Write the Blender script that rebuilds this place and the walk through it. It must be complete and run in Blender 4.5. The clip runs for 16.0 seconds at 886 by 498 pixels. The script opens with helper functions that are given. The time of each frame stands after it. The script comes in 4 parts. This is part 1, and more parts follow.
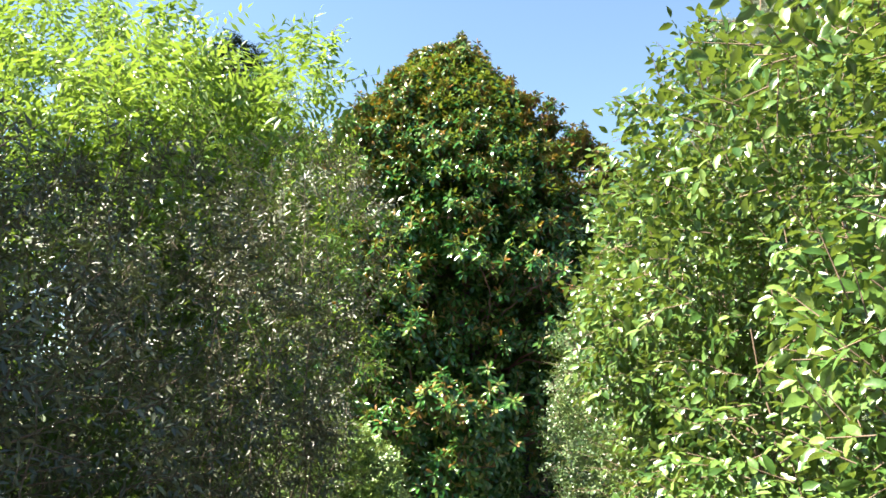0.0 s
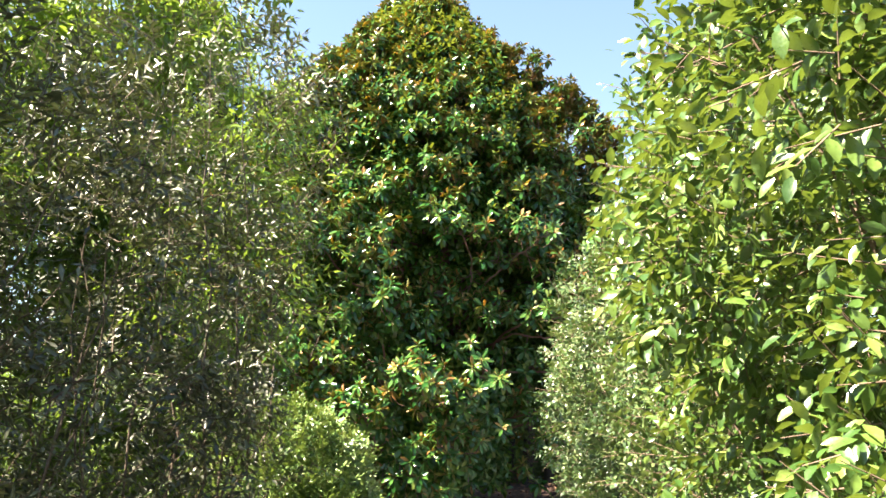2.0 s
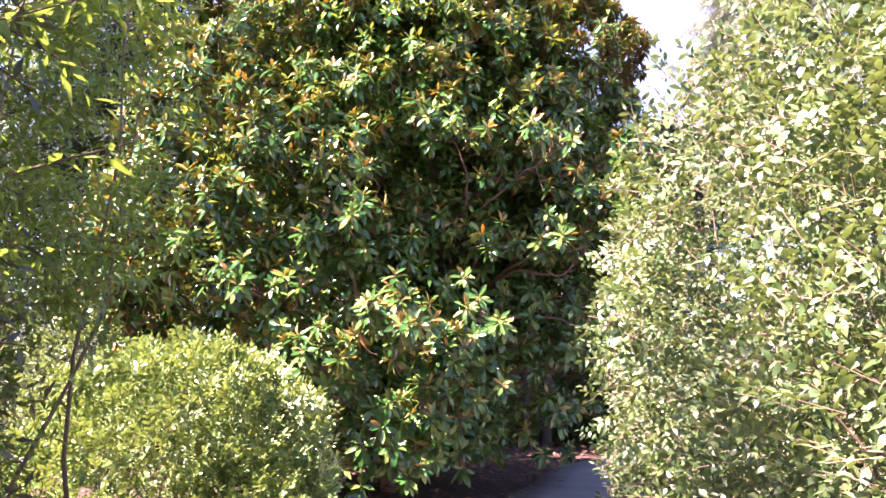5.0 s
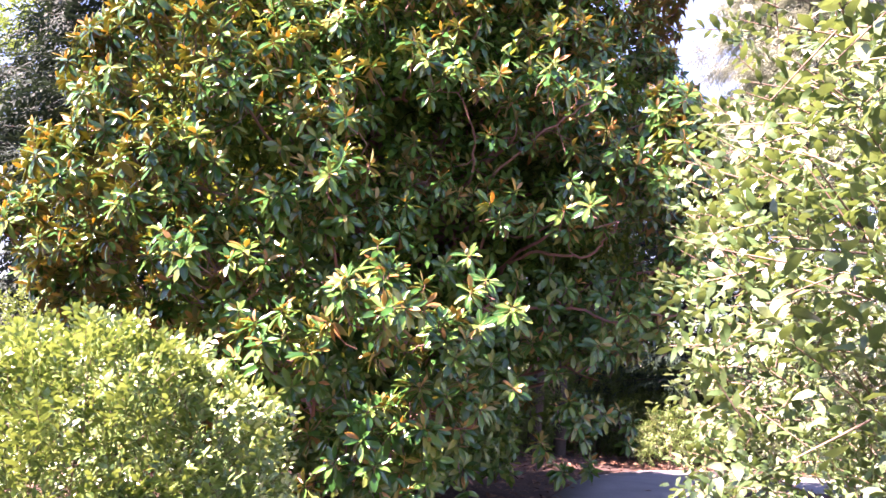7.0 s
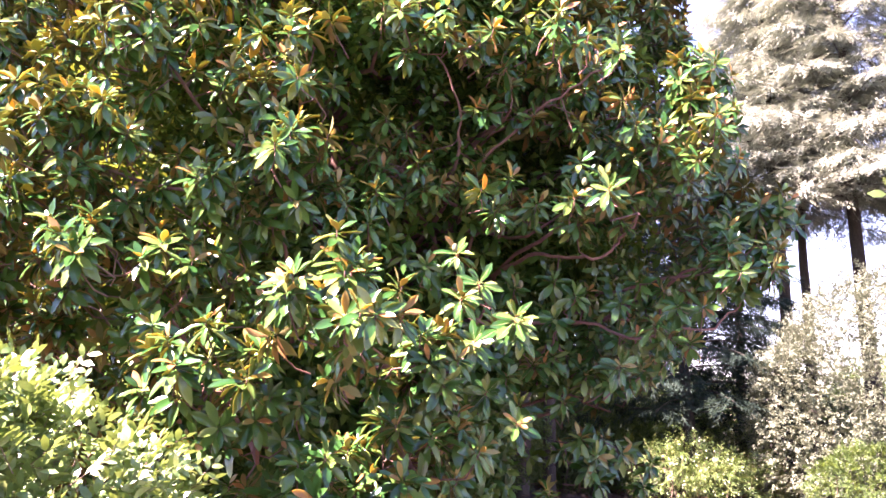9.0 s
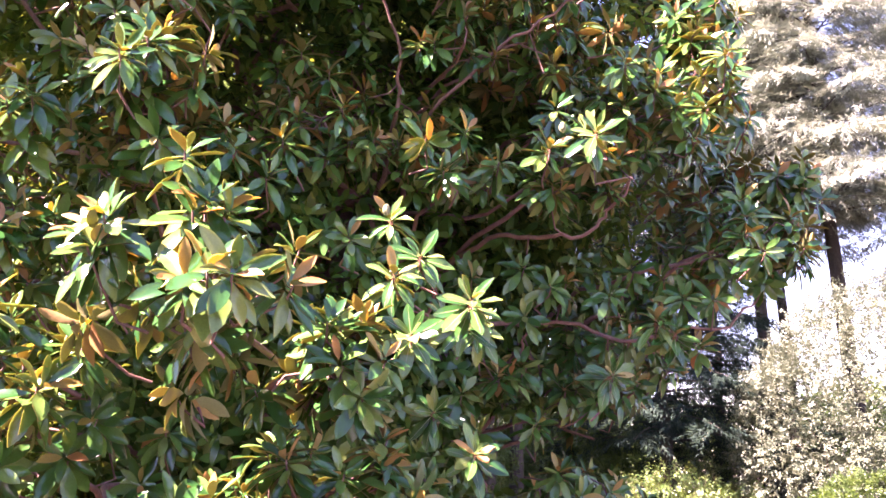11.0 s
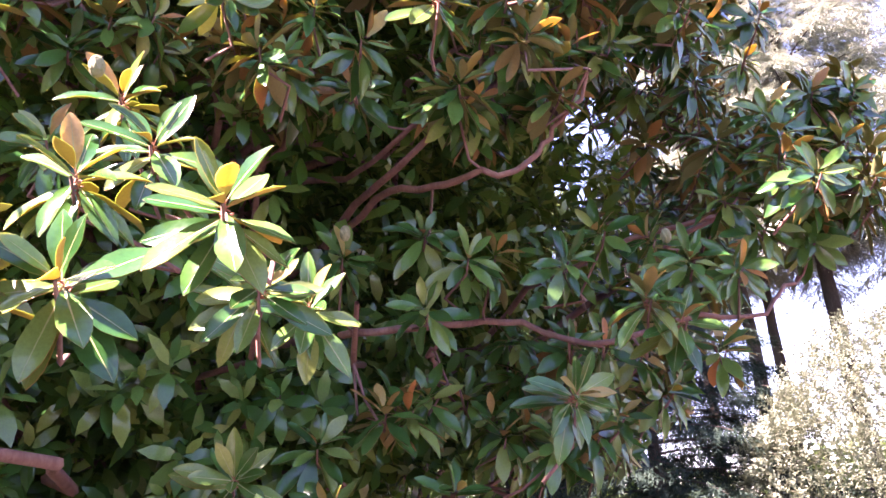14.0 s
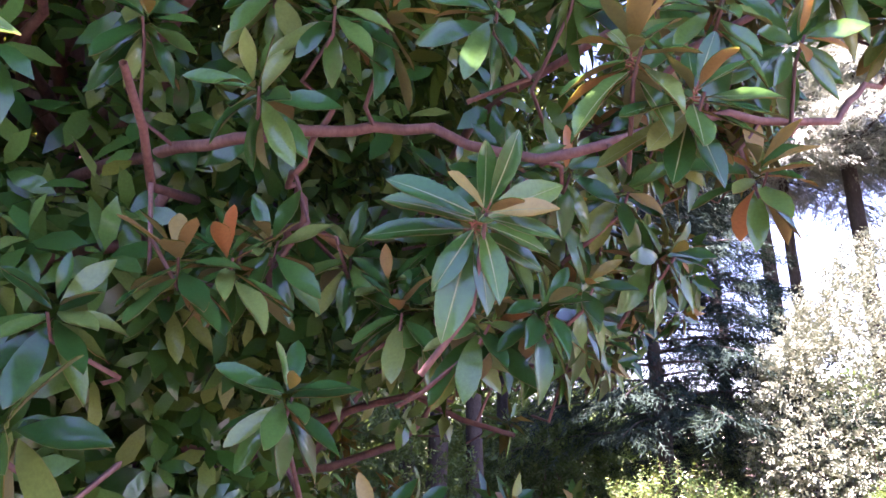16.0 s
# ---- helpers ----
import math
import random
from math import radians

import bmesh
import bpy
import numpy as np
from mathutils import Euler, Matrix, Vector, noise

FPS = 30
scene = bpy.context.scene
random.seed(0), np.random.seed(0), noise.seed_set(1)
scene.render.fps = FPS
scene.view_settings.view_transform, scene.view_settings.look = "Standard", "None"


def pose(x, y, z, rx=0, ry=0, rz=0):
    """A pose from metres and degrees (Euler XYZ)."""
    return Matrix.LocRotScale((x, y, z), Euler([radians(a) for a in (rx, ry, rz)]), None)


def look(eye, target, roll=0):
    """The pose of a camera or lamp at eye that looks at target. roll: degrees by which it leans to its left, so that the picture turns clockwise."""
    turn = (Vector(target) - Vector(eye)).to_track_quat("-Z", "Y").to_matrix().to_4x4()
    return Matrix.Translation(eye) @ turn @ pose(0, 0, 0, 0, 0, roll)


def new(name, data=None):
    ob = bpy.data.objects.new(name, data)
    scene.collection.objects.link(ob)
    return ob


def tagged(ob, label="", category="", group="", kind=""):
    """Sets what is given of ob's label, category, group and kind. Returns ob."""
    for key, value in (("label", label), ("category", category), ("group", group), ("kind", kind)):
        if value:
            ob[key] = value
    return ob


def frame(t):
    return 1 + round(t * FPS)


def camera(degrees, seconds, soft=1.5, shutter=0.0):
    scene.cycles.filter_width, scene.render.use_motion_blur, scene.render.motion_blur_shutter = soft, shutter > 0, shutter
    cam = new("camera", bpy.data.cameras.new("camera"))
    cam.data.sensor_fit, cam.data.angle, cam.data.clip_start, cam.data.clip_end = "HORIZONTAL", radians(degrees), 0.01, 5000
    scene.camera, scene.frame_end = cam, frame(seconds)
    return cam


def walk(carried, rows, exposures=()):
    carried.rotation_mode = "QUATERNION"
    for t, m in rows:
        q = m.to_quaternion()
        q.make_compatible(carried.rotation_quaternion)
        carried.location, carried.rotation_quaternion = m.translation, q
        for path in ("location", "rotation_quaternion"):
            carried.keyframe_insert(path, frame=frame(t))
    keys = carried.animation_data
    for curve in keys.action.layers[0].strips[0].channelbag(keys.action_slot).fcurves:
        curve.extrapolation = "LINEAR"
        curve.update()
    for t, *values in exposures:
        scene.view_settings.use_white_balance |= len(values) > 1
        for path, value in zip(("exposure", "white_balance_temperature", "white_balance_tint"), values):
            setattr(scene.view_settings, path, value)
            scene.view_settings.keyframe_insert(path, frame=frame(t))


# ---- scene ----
cam = camera(60.24, 16.0, soft=1.6)
PATH = [
    (0, look((0.000, 0.001, 1.587), (-1.210, 9.632, 3.988), 1.27)),
    (0.5, look((-0.028, 0.372, 1.590), (-1.185, 9.997, 4.042), 0.71)),
    (1, look((-0.035, 0.711, 1.567), (-1.115, 10.348, 4.011), 0.52)),
    (1.5, look((-0.065, 1.049, 1.553), (-1.072, 10.718, 3.898), 0.51)),
    (2, look((-0.104, 1.413, 1.546), (-1.058, 11.112, 3.787), 0.30)),
    (2.5, look((-0.144, 1.809, 1.537), (-1.073, 11.566, 3.524), 0.36)),
    (3, look((-0.218, 2.207, 1.531), (-1.127, 11.989, 3.399), 0.32)),
    (3.5, look((-0.263, 2.600, 1.524), (-1.100, 12.397, 3.341), 0.24)),
    (4.2, look((-0.326, 3.116, 1.519), (-1.101, 12.936, 3.246), 0.46)),
    (6.3, look((-0.243, 4.841, 1.553), (-1.249, 14.644, 3.249), 2.44)),
    (6.5, look((-0.263, 4.989, 1.548), (-1.263, 14.788, 3.274), 2.26)),
    (7, look((-0.324, 5.358, 1.537), (-1.302, 15.159, 3.262), 2.06)),
    (7.5, look((-0.364, 5.739, 1.530), (-1.324, 15.541, 3.261), 1.72)),
    (8, look((-0.427, 6.123, 1.539), (-1.365, 15.918, 3.322), 1.48)),
    (8.7, look((-0.521, 6.630, 1.556), (-1.260, 16.394, 3.585), 1.23)),
    (10.8, look((-0.448, 8.227, 1.533), (-0.624, 17.909, 4.029), 0.36)),
    (11.5, look((-0.362, 8.710, 1.562), (-0.525, 18.315, 4.342), -0.12)),
    (12, look((-0.287, 9.032, 1.602), (-0.405, 18.470, 4.905), -0.13)),
    (12.5, look((-0.233, 9.382, 1.602), (-0.247, 18.629, 5.407), -0.40)),
    (13, look((-0.138, 9.695, 1.590), (-0.063, 18.898, 5.501), -1.10)),
    (13.5, look((-0.033, 10.029, 1.563), (0.093, 19.251, 5.426), -1.60)),
    (14, look((0.037, 10.366, 1.557), (0.168, 19.734, 5.053), -3.05)),
    (14.5, look((0.143, 10.693, 1.509), (0.137, 20.195, 4.625), -3.42)),
    (15, look((0.236, 10.988, 1.498), (0.146, 20.565, 4.373), -3.40)),
    (15.5, look((0.321, 11.303, 1.534), (0.192, 20.934, 4.219), -2.98)),
    (16, look((0.406, 11.577, 1.569), (0.331, 21.245, 4.124), -1.18)),
]
EXPOSURES = [(0.0, 2.57, 6650, 6), (1.5, 2.82, 7000, 10), (2.1, 2.92, 7250, 12), (2.5, 3.3, 6700, 48), (6.3, 3.65, 6800, 53), (8.7, 3.97, 6700, 56), (11.0, 4.17, 6700, 59), (14.0, 4.25, 6600, 59), (16.0, 4.55, 6100, 58)]
walk(cam, PATH, EXPOSURES)

# ---- light ----
SUN_TO = Vector((-0.57, -0.22, 0.83)).normalized()
sun_el = math.asin(SUN_TO.z)
sun_az = math.atan2(SUN_TO.x, SUN_TO.y)
world = bpy.data.worlds.new("sky")
scene.world = world
world.use_nodes = True
wt = world.node_tree
wt.nodes.clear()
sky = wt.nodes.new("ShaderNodeTexSky")
sky.sky_type = "NISHITA"
sky.sun_disc = False
sky.sun_elevation = sun_el
sky.sun_rotation = sun_az
sky.air_density, sky.dust_density, sky.ozone_density = 1.1, 0.05, 1.6
bgd = wt.nodes.new("ShaderNodeBackground")
bgd.inputs["Strength"].default_value = 0.055
wo = wt.nodes.new("ShaderNodeOutputWorld")
wt.links.new(sky.outputs[0], bgd.inputs[0])
wt.links.new(bgd.outputs[0], wo.inputs[0])
sun_data = bpy.data.lights.new("sun", "SUN")
sun_data.energy = 5.0
sun_data.angle = radians(0.53)
sun_data.color = (1.0, 0.93, 0.80)
sun = new("sun", sun_data)
sun.matrix_world = look((0, 0, 30), Vector((0, 0, 30)) - SUN_TO)


# ---- materials ----
def nodes_of(name):
    m = bpy.data.materials.new(name)
    m.use_nodes = True
    nt = m.node_tree
    nt.nodes.clear()
    out = nt.nodes.new("ShaderNodeOutputMaterial")
    return m, nt, out


def link(nt, a, b):
    nt.links.new(a, b)


def ramp_node(nt, fac, stops):
    r = nt.nodes.new("ShaderNodeValToRGB")
    e = r.color_ramp.elements
    while len(e) < len(stops):
        e.new(0.5)
    for k, (p, c) in enumerate(stops):
        e[k].position = p
        e[k].color = (*c, 1)
    link(nt, fac, r.inputs[0])
    return r.outputs[0]


def noise_node(nt, scale, detail=3.0, rough=0.55, vec=None):
    n = nt.nodes.new("ShaderNodeTexNoise")
    n.inputs["Scale"].default_value = scale
    n.inputs["Detail"].default_value = detail
    n.inputs["Roughness"].default_value = rough
    if vec is None:
        g = nt.nodes.new("ShaderNodeNewGeometry")
        vec = g.outputs["Position"]
    link(nt, vec, n.inputs["Vector"])
    return n.outputs["Fac"]


def maths(nt, op, a, b=None):
    n = nt.nodes.new("ShaderNodeMath")
    n.operation = op
    for k, v in enumerate((a, b)):
        if v is None:
            continue
        if isinstance(v, (int, float)):
            n.inputs[k].default_value = v
        else:
            link(nt, v, n.inputs[k])
    return n.outputs[0]


def leaf_material(name, stops, rough=0.4, translucent=0.3, glow=(0.30, 0.45, 0.05), gloss=0.5, patch=0.35, relief=0.25):
    """Leaf: each leaf its own shade, blotches over the plant, fine relief, light shining through."""
    m, nt, out = nodes_of(name)
    geo = nt.nodes.new("ShaderNodeNewGeometry")
    oi = nt.nodes.new("ShaderNodeObjectInfo")
    r = maths(nt, "FRACT", maths(nt, "ADD", geo.outputs["Random Per Island"], oi.outputs["Random"]))
    big = noise_node(nt, 1.1, 2.0)
    r2 = maths(nt, "ADD", maths(nt, "MULTIPLY", r, 1.0 - patch), maths(nt, "MULTIPLY", big, patch))
    col = ramp_node(nt, r2, stops)
    fine = noise_node(nt, 140.0, 2.0)
    mx = nt.nodes.new("ShaderNodeMix")
    mx.data_type = "RGBA"
    mx.blend_type = "MULTIPLY"
    mx.inputs["Factor"].default_value = 0.45
    link(nt, col, mx.inputs["A"])
    link(nt, ramp_node(nt, fine, [(0.3, (0.6, 0.6, 0.55)), (0.7, (1.15, 1.15, 1.0))]), mx.inputs["B"])
    col = mx.outputs["Result"]
    bs = nt.nodes.new("ShaderNodeBsdfPrincipled")
    link(nt, col, bs.inputs["Base Color"])
    link(nt, maths(nt, "ADD", maths(nt, "MULTIPLY", fine, 0.6 * relief + 0.1), rough - 0.3 * relief - 0.05), bs.inputs["Roughness"])
    bs.inputs["Specular IOR Level"].default_value = gloss
    bump = nt.nodes.new("ShaderNodeBump")
    bump.inputs["Strength"].default_value = relief
    bump.inputs["Distance"].default_value = 0.004
    link(nt, noise_node(nt, 60.0, 2.0), bump.inputs["Height"])
    link(nt, bump.outputs[0], bs.inputs["Normal"])
    if translucent > 0:
        tr = nt.nodes.new("ShaderNodeBsdfTranslucent")
        mt = nt.nodes.new("ShaderNodeMix")
        mt.data_type = "RGBA"
        mt.inputs["Factor"].default_value = 0.6
        link(nt, col, mt.inputs["A"])
        mt.inputs["B"].default_value = (*glow, 1)
        link(nt, mt.outputs["Result"], tr.inputs["Color"])
        ms = nt.nodes.new("ShaderNodeMixShader")
        ms.inputs[0].default_value = translucent
        link(nt, bs.outputs[0], ms.inputs[1])
        link(nt, tr.outputs[0], ms.inputs[2])
        link(nt, ms.outputs[0], out.inputs["Surface"])
    else:
        link(nt, bs.outputs[0], out.inputs["Surface"])
    return m


def rough_material(name, stops, scale=6.0, fine=60.0, rough=0.9, relief=0.6, depth=0.01, stretch=(1, 1, 1)):
    m, nt, out = nodes_of(name)
    geo = nt.nodes.new("ShaderNodeNewGeometry")
    mp = nt.nodes.new("ShaderNodeMapping")
    mp.inputs["Scale"].default_value = stretch
    link(nt, geo.outputs["Position"], mp.inputs["Vector"])
    a = noise_node(nt, scale, 4.0, 0.6, mp.outputs[0])
    b = noise_node(nt, fine, 3.0, 0.6, mp.outputs[0])
    f = maths(nt, "ADD", maths(nt, "MULTIPLY", a, 0.55), maths(nt, "MULTIPLY", b, 0.45))
    bs = nt.nodes.new("ShaderNodeBsdfPrincipled")
    link(nt, ramp_node(nt, f, stops), bs.inputs["Base Color"])
    bs.inputs["Roughness"].default_value = rough
    bs.inputs["Specular IOR Level"].default_value = 0.3
    bump = nt.nodes.new("ShaderNodeBump")
    bump.inputs["Strength"].default_value = relief
    bump.inputs["Distance"].default_value = depth
    link(nt, f, bump.inputs["Height"])
    link(nt, bump.outputs[0], bs.inputs["Normal"])
    link(nt, bs.outputs[0], out.inputs["Surface"])
    return m


M_MAG = leaf_material("magnolia_leaf_top", [(0.0, (0.009, 0.050, 0.012)), (0.4, (0.026, 0.108, 0.023)), (0.7, (0.080, 0.180, 0.038)), (0.9, (0.19, 0.245, 0.065)), (1.0, (0.36, 0.28, 0.08))], 0.18, 0.18, (0.48, 0.50, 0.04), 0.42, 0.2, 0.07)
M_MAGU = leaf_material("magnolia_leaf_underside", [(0.0, (0.14, 0.165, 0.065)), (0.5, (0.21, 0.18, 0.07)), (0.8, (0.32, 0.17, 0.06)), (1.0, (0.42, 0.16, 0.05))], 0.7, 0.28, (0.55, 0.44, 0.05), 0.3, 0.2)
M_HEDGE = leaf_material("oval_leaf", [(0.0, (0.022, 0.060, 0.014)), (0.4, (0.055, 0.12, 0.026)), (0.7, (0.11, 0.19, 0.042)), (0.92, (0.21, 0.29, 0.08)), (0.985, (0.40, 0.34, 0.07)), (1.0, (0.42, 0.18, 0.08))], 0.32, 0.16, (0.42, 0.54, 0.06), 0.6, 0.2)
M_SMALL = leaf_material("small_pale_leaf", [(0.0, (0.023, 0.053, 0.017)), (0.4, (0.056, 0.110, 0.036)), (0.7, (0.110, 0.176, 0.062)), (0.9, (0.20, 0.25, 0.112)), (0.97, (0.31, 0.28, 0.12)), (1.0, (0.38, 0.19, 0.13))], 0.38, 0.14, (0.36, 0.50, 0.09), 0.6, 0.2)
M_WILLOW = leaf_material("narrow_leaf", [(0.0, (0.024, 0.030, 0.016)), (0.5, (0.056, 0.066, 0.036)), (0.85, (0.115, 0.125, 0.070)), (0.96, (0.19, 0.20, 0.10)), (1.0, (0.24, 0.15, 0.08))], 0.40, 0.06, (0.28, 0.34, 0.09), 0.5, 0.2)
M_BRIGHT = leaf_material("young_leaf", [(0.0, (0.06, 0.12, 0.025)), (0.5, (0.11, 0.20, 0.036)), (0.9, (0.19, 0.28, 0.05)), (1.0, (0.36, 0.33, 0.05))], 0.38, 0.32, (0.40, 0.56, 0.06), 0.55)
M_BUSH = leaf_material("bush_leaf", [(0.0, (0.040, 0.095, 0.024)), (0.4, (0.098, 0.18, 0.045)), (0.75, (0.19, 0.275, 0.075)), (1.0, (0.32, 0.36, 0.14))], 0.38, 0.14, (0.42, 0.54, 0.08), 0.6, 0.25)
M_CEDAR = leaf_material("cedar_needles", [(0.0, (0.115, 0.145, 0.112)), (0.5, (0.235, 0.268, 0.205)), (1.0, (0.36, 0.39, 0.30))], 0.6, 0.14, (0.36, 0.39, 0.28), 0.3)
# fir needles: the shade they stand in is put into this near-black green
M_DARKC = leaf_material("shade_darkened_needles", [(0.0, (0.008, 0.020, 0.015)), (0.6, (0.016, 0.036, 0.025)), (1.0, (0.036, 0.058, 0.032))], 0.7, 0.06, (0.07, 0.12, 0.05), 0.2)
M_WOODS = leaf_material("woodland_leaf", [(0.0, (0.028, 0.055, 0.018)), (0.6, (0.055, 0.10, 0.026)), (1.0, (0.14, 0.19, 0.045))], 0.5, 0.28, (0.28, 0.42, 0.06), 0.4)
M_PALE = leaf_material("pale_leaf", [(0.0, (0.070, 0.092, 0.056)), (0.6, (0.148, 0.178, 0.118)), (1.0, (0.25, 0.28, 0.195))], 0.5, 0.12, (0.32, 0.34, 0.20), 0.35)
M_PALETWIG = rough_material("weathered_grey_twig", [(0.25, (0.05, 0.035, 0.026)), (0.5, (0.11, 0.08, 0.06)), (0.8, (0.26, 0.21, 0.17))], 20, 120, 0.8, 0.4, 0.002)
M_DRY = leaf_material("dry_leaf", [(0.0, (0.07, 0.035, 0.025)), (0.5, (0.13, 0.065, 0.04)), (0.85, (0.20, 0.12, 0.07)), (1.0, (0.34, 0.24, 0.15))], 0.7, 0.0, gloss=0.3)
M_BARKR = rough_material("reddish_bark", [(0.25, (0.07, 0.035, 0.028)), (0.5, (0.17, 0.09, 0.07)), (0.8, (0.28, 0.17, 0.13))], 14, 90, 0.75, 0.7, 0.004, (1, 1, 0.35))
M_BARK = rough_material("grey_bark", [(0.25, (0.02, 0.016, 0.013)), (0.5, (0.05, 0.04, 0.032)), (0.8, (0.10, 0.085, 0.07))], 9, 60, 0.9, 1.0, 0.02, (1, 1, 0.25))
M_TWIG = rough_material("brown_twig", [(0.25, (0.08, 0.05, 0.035)), (0.5, (0.16, 0.11, 0.08)), (0.8, (0.27, 0.21, 0.16))], 20, 120, 0.8, 0.4, 0.002)
M_MULCH = rough_material("bark_mulch_ground", [(0.2, (0.018, 0.011, 0.009)), (0.45, (0.045, 0.026, 0.021)), (0.65, (0.075, 0.045, 0.034)), (0.85, (0.14, 0.09, 0.065))], 2.5, 45, 0.95, 1.0, 0.03)
M_PATH = rough_material("worn_asphalt_path", [(0.25, (0.10, 0.10, 0.105)), (0.5, (0.17, 0.17, 0.175)), (0.8, (0.26, 0.25, 0.25))], 1.6, 150, 0.85, 0.5, 0.004)
M_RIB = leaf_material("leaf_midrib", [(0.0, (0.22, 0.26, 0.07)), (1.0, (0.34, 0.34, 0.12))], 0.5, 0.1, (0.4, 0.4, 0.1), 0.4)
M_STALK = rough_material("rusty_leaf_stalk", [(0.3, (0.22, 0.08, 0.04)), (0.7, (0.40, 0.17, 0.09))], 30, 200, 0.7, 0.3, 0.001)
M_YOUNG = leaf_material("magnolia_young_leaf", [(0.0, (0.28, 0.28, 0.08)), (0.4, (0.37, 0.27, 0.08)), (0.75, (0.40, 0.20, 0.07)), (1.0, (0.40, 0.13, 0.045))], 0.42, 0.40, (0.70, 0.50, 0.05), 0.5, 0.15)
M_CONE = rough_material("felted_seed_cone", [(0.3, (0.10, 0.12, 0.05)), (0.7, (0.22, 0.21, 0.11))], 60, 300, 0.8, 0.8, 0.003)


# ---- mesh helpers ----
RNG = np.random.default_rng(7)


def unit(v):
    return v / np.maximum(np.linalg.norm(v, axis=-1, keepdims=True), 1e-9)


def mesh_of(name, verts, polys, mats, index=None, smooth=True):
    """A mesh from vertex and polygon arrays (all polygons of one size, or two arrays of them)."""
    me = bpy.data.meshes.new(name)
    polys = [np.asarray(p, dtype=np.int32) for p in (polys if isinstance(polys, list) else [polys]) if len(p)]
    me.vertices.add(len(verts))
    me.vertices.foreach_set("co", np.asarray(verts, dtype=np.float32).ravel())
    loops = np.concatenate([p.ravel() for p in polys])
    totals = np.concatenate([np.full(len(p), p.shape[1], dtype=np.int32) for p in polys])
    me.loops.add(len(loops))
    me.loops.foreach_set("vertex_index", loops)
    me.polygons.add(len(totals))
    me.polygons.foreach_set("loop_start", np.concatenate([[0], np.cumsum(totals)[:-1]]).astype(np.int32))
    me.polygons.foreach_set("loop_total", totals)
    for mat in mats:
        me.materials.append(mat)
    if index is not None:
        me.polygons.foreach_set("material_index", np.asarray(index, dtype=np.int32))
    if smooth:
        me.polygons.foreach_set("use_smooth", np.ones(len(totals), dtype=bool))
    me.update()
    me.validate()
    return me


def thing(name, x, y, z, label, category, group="", kind=""):
    ob = new(name)
    ob.location = (x, y, z)
    ob.empty_display_size = 0.2
    return tagged(ob, label, category, group, kind)


def part(name, me, parent, label="", kind=""):
    """Links a mesh made in world metres under its thing."""
    ob = new(name, me)
    ob.parent = parent
    ob.matrix_parent_inverse = Matrix.Translation(-Vector(parent.location))
    return tagged(ob, label, "", "", kind)


# leaf shapes: along the leaf, across, up; all in leaf lengths
def broad_leaf(width, fold, sag, wave=0.0, rows=((0.28, 0.82), (0.58, 1.0), (0.84, 0.55))):
    v = [(0, 0, 0)]
    for u, k in rows:
        h = -sag * u * u
        w = width * k / 2
        v += [(u, -w, h + fold * w + wave * math.sin(9 * u)), (u, 0, h), (u, w, h + fold * w - wave * math.sin(9 * u))]
    v.append((1, 0, -sag))
    e = 3 * len(rows) - 2
    t = [(0, 2, 1), (0, 3, 2), (e, e + 1, e + 3), (e + 1, e + 2, e + 3)]
    for r in range(1, e, 3):
        t += [(r, r + 1, r + 4), (r, r + 4, r + 3), (r + 1, r + 2, r + 5), (r + 1, r + 5, r + 4)]
    return np.array(v, float), np.array(t)


def plain_leaf(width, fold, sag):
    w = width / 2
    v = [(0, 0, 0), (0.45, -w, fold * w - 0.2 * sag), (0.5, 0, -0.25 * sag), (0.45, w, fold * w - 0.2 * sag), (1, 0, -sag)]
    return np.array(v, float), np.array([(0, 2, 1), (0, 3, 2), (1, 2, 4), (2, 3, 4)])


def oval_leaf(width, bow, twist):
    """Rounded leaf, bowed along its length and a little twisted."""
    w = width / 2
    v = [(0, 0, 0), (0.27, -w * 0.86, bow * 0.75 + twist), (0.27, w * 0.86, bow * 0.75 - twist), (0.66, -w * 0.9, bow * 0.7 - twist), (0.66, w * 0.9, bow * 0.7 + twist), (1, 0, -bow * 0.3)]
    return np.array(v, float), np.array([(0, 2, 1), (1, 2, 4), (1, 4, 3), (3, 4, 5)])


def small_leaf(width, fold, sag):
    w = width / 2
    v = [(0, 0, 0), (0.42, -w, fold * w - 0.15 * sag), (0.42, w, fold * w - 0.15 * sag), (1, 0, -sag)]
    return np.array(v, float), np.array([(0, 3, 1), (0, 2, 3)])


def lay_leaves(template, pos, axis, normal, length):
    """Vertices and triangles of one leaf at each place."""
    v, t = template
    n = unit(normal - axis * np.sum(normal * axis, 1, keepdims=True))
    s = np.cross(n, axis)
    L = length[:, None, None]
    out = pos[:, None, :] + L * (v[None, :, 0:1] * axis[:, None, :] + v[None, :, 1:2] * s[:, None, :] + v[None, :, 2:3] * n[:, None, :])
    tri = t[None] + (np.arange(len(pos)) * len(v))[:, None, None]
    return out.reshape(-1, 3), tri.reshape(-1, 3)


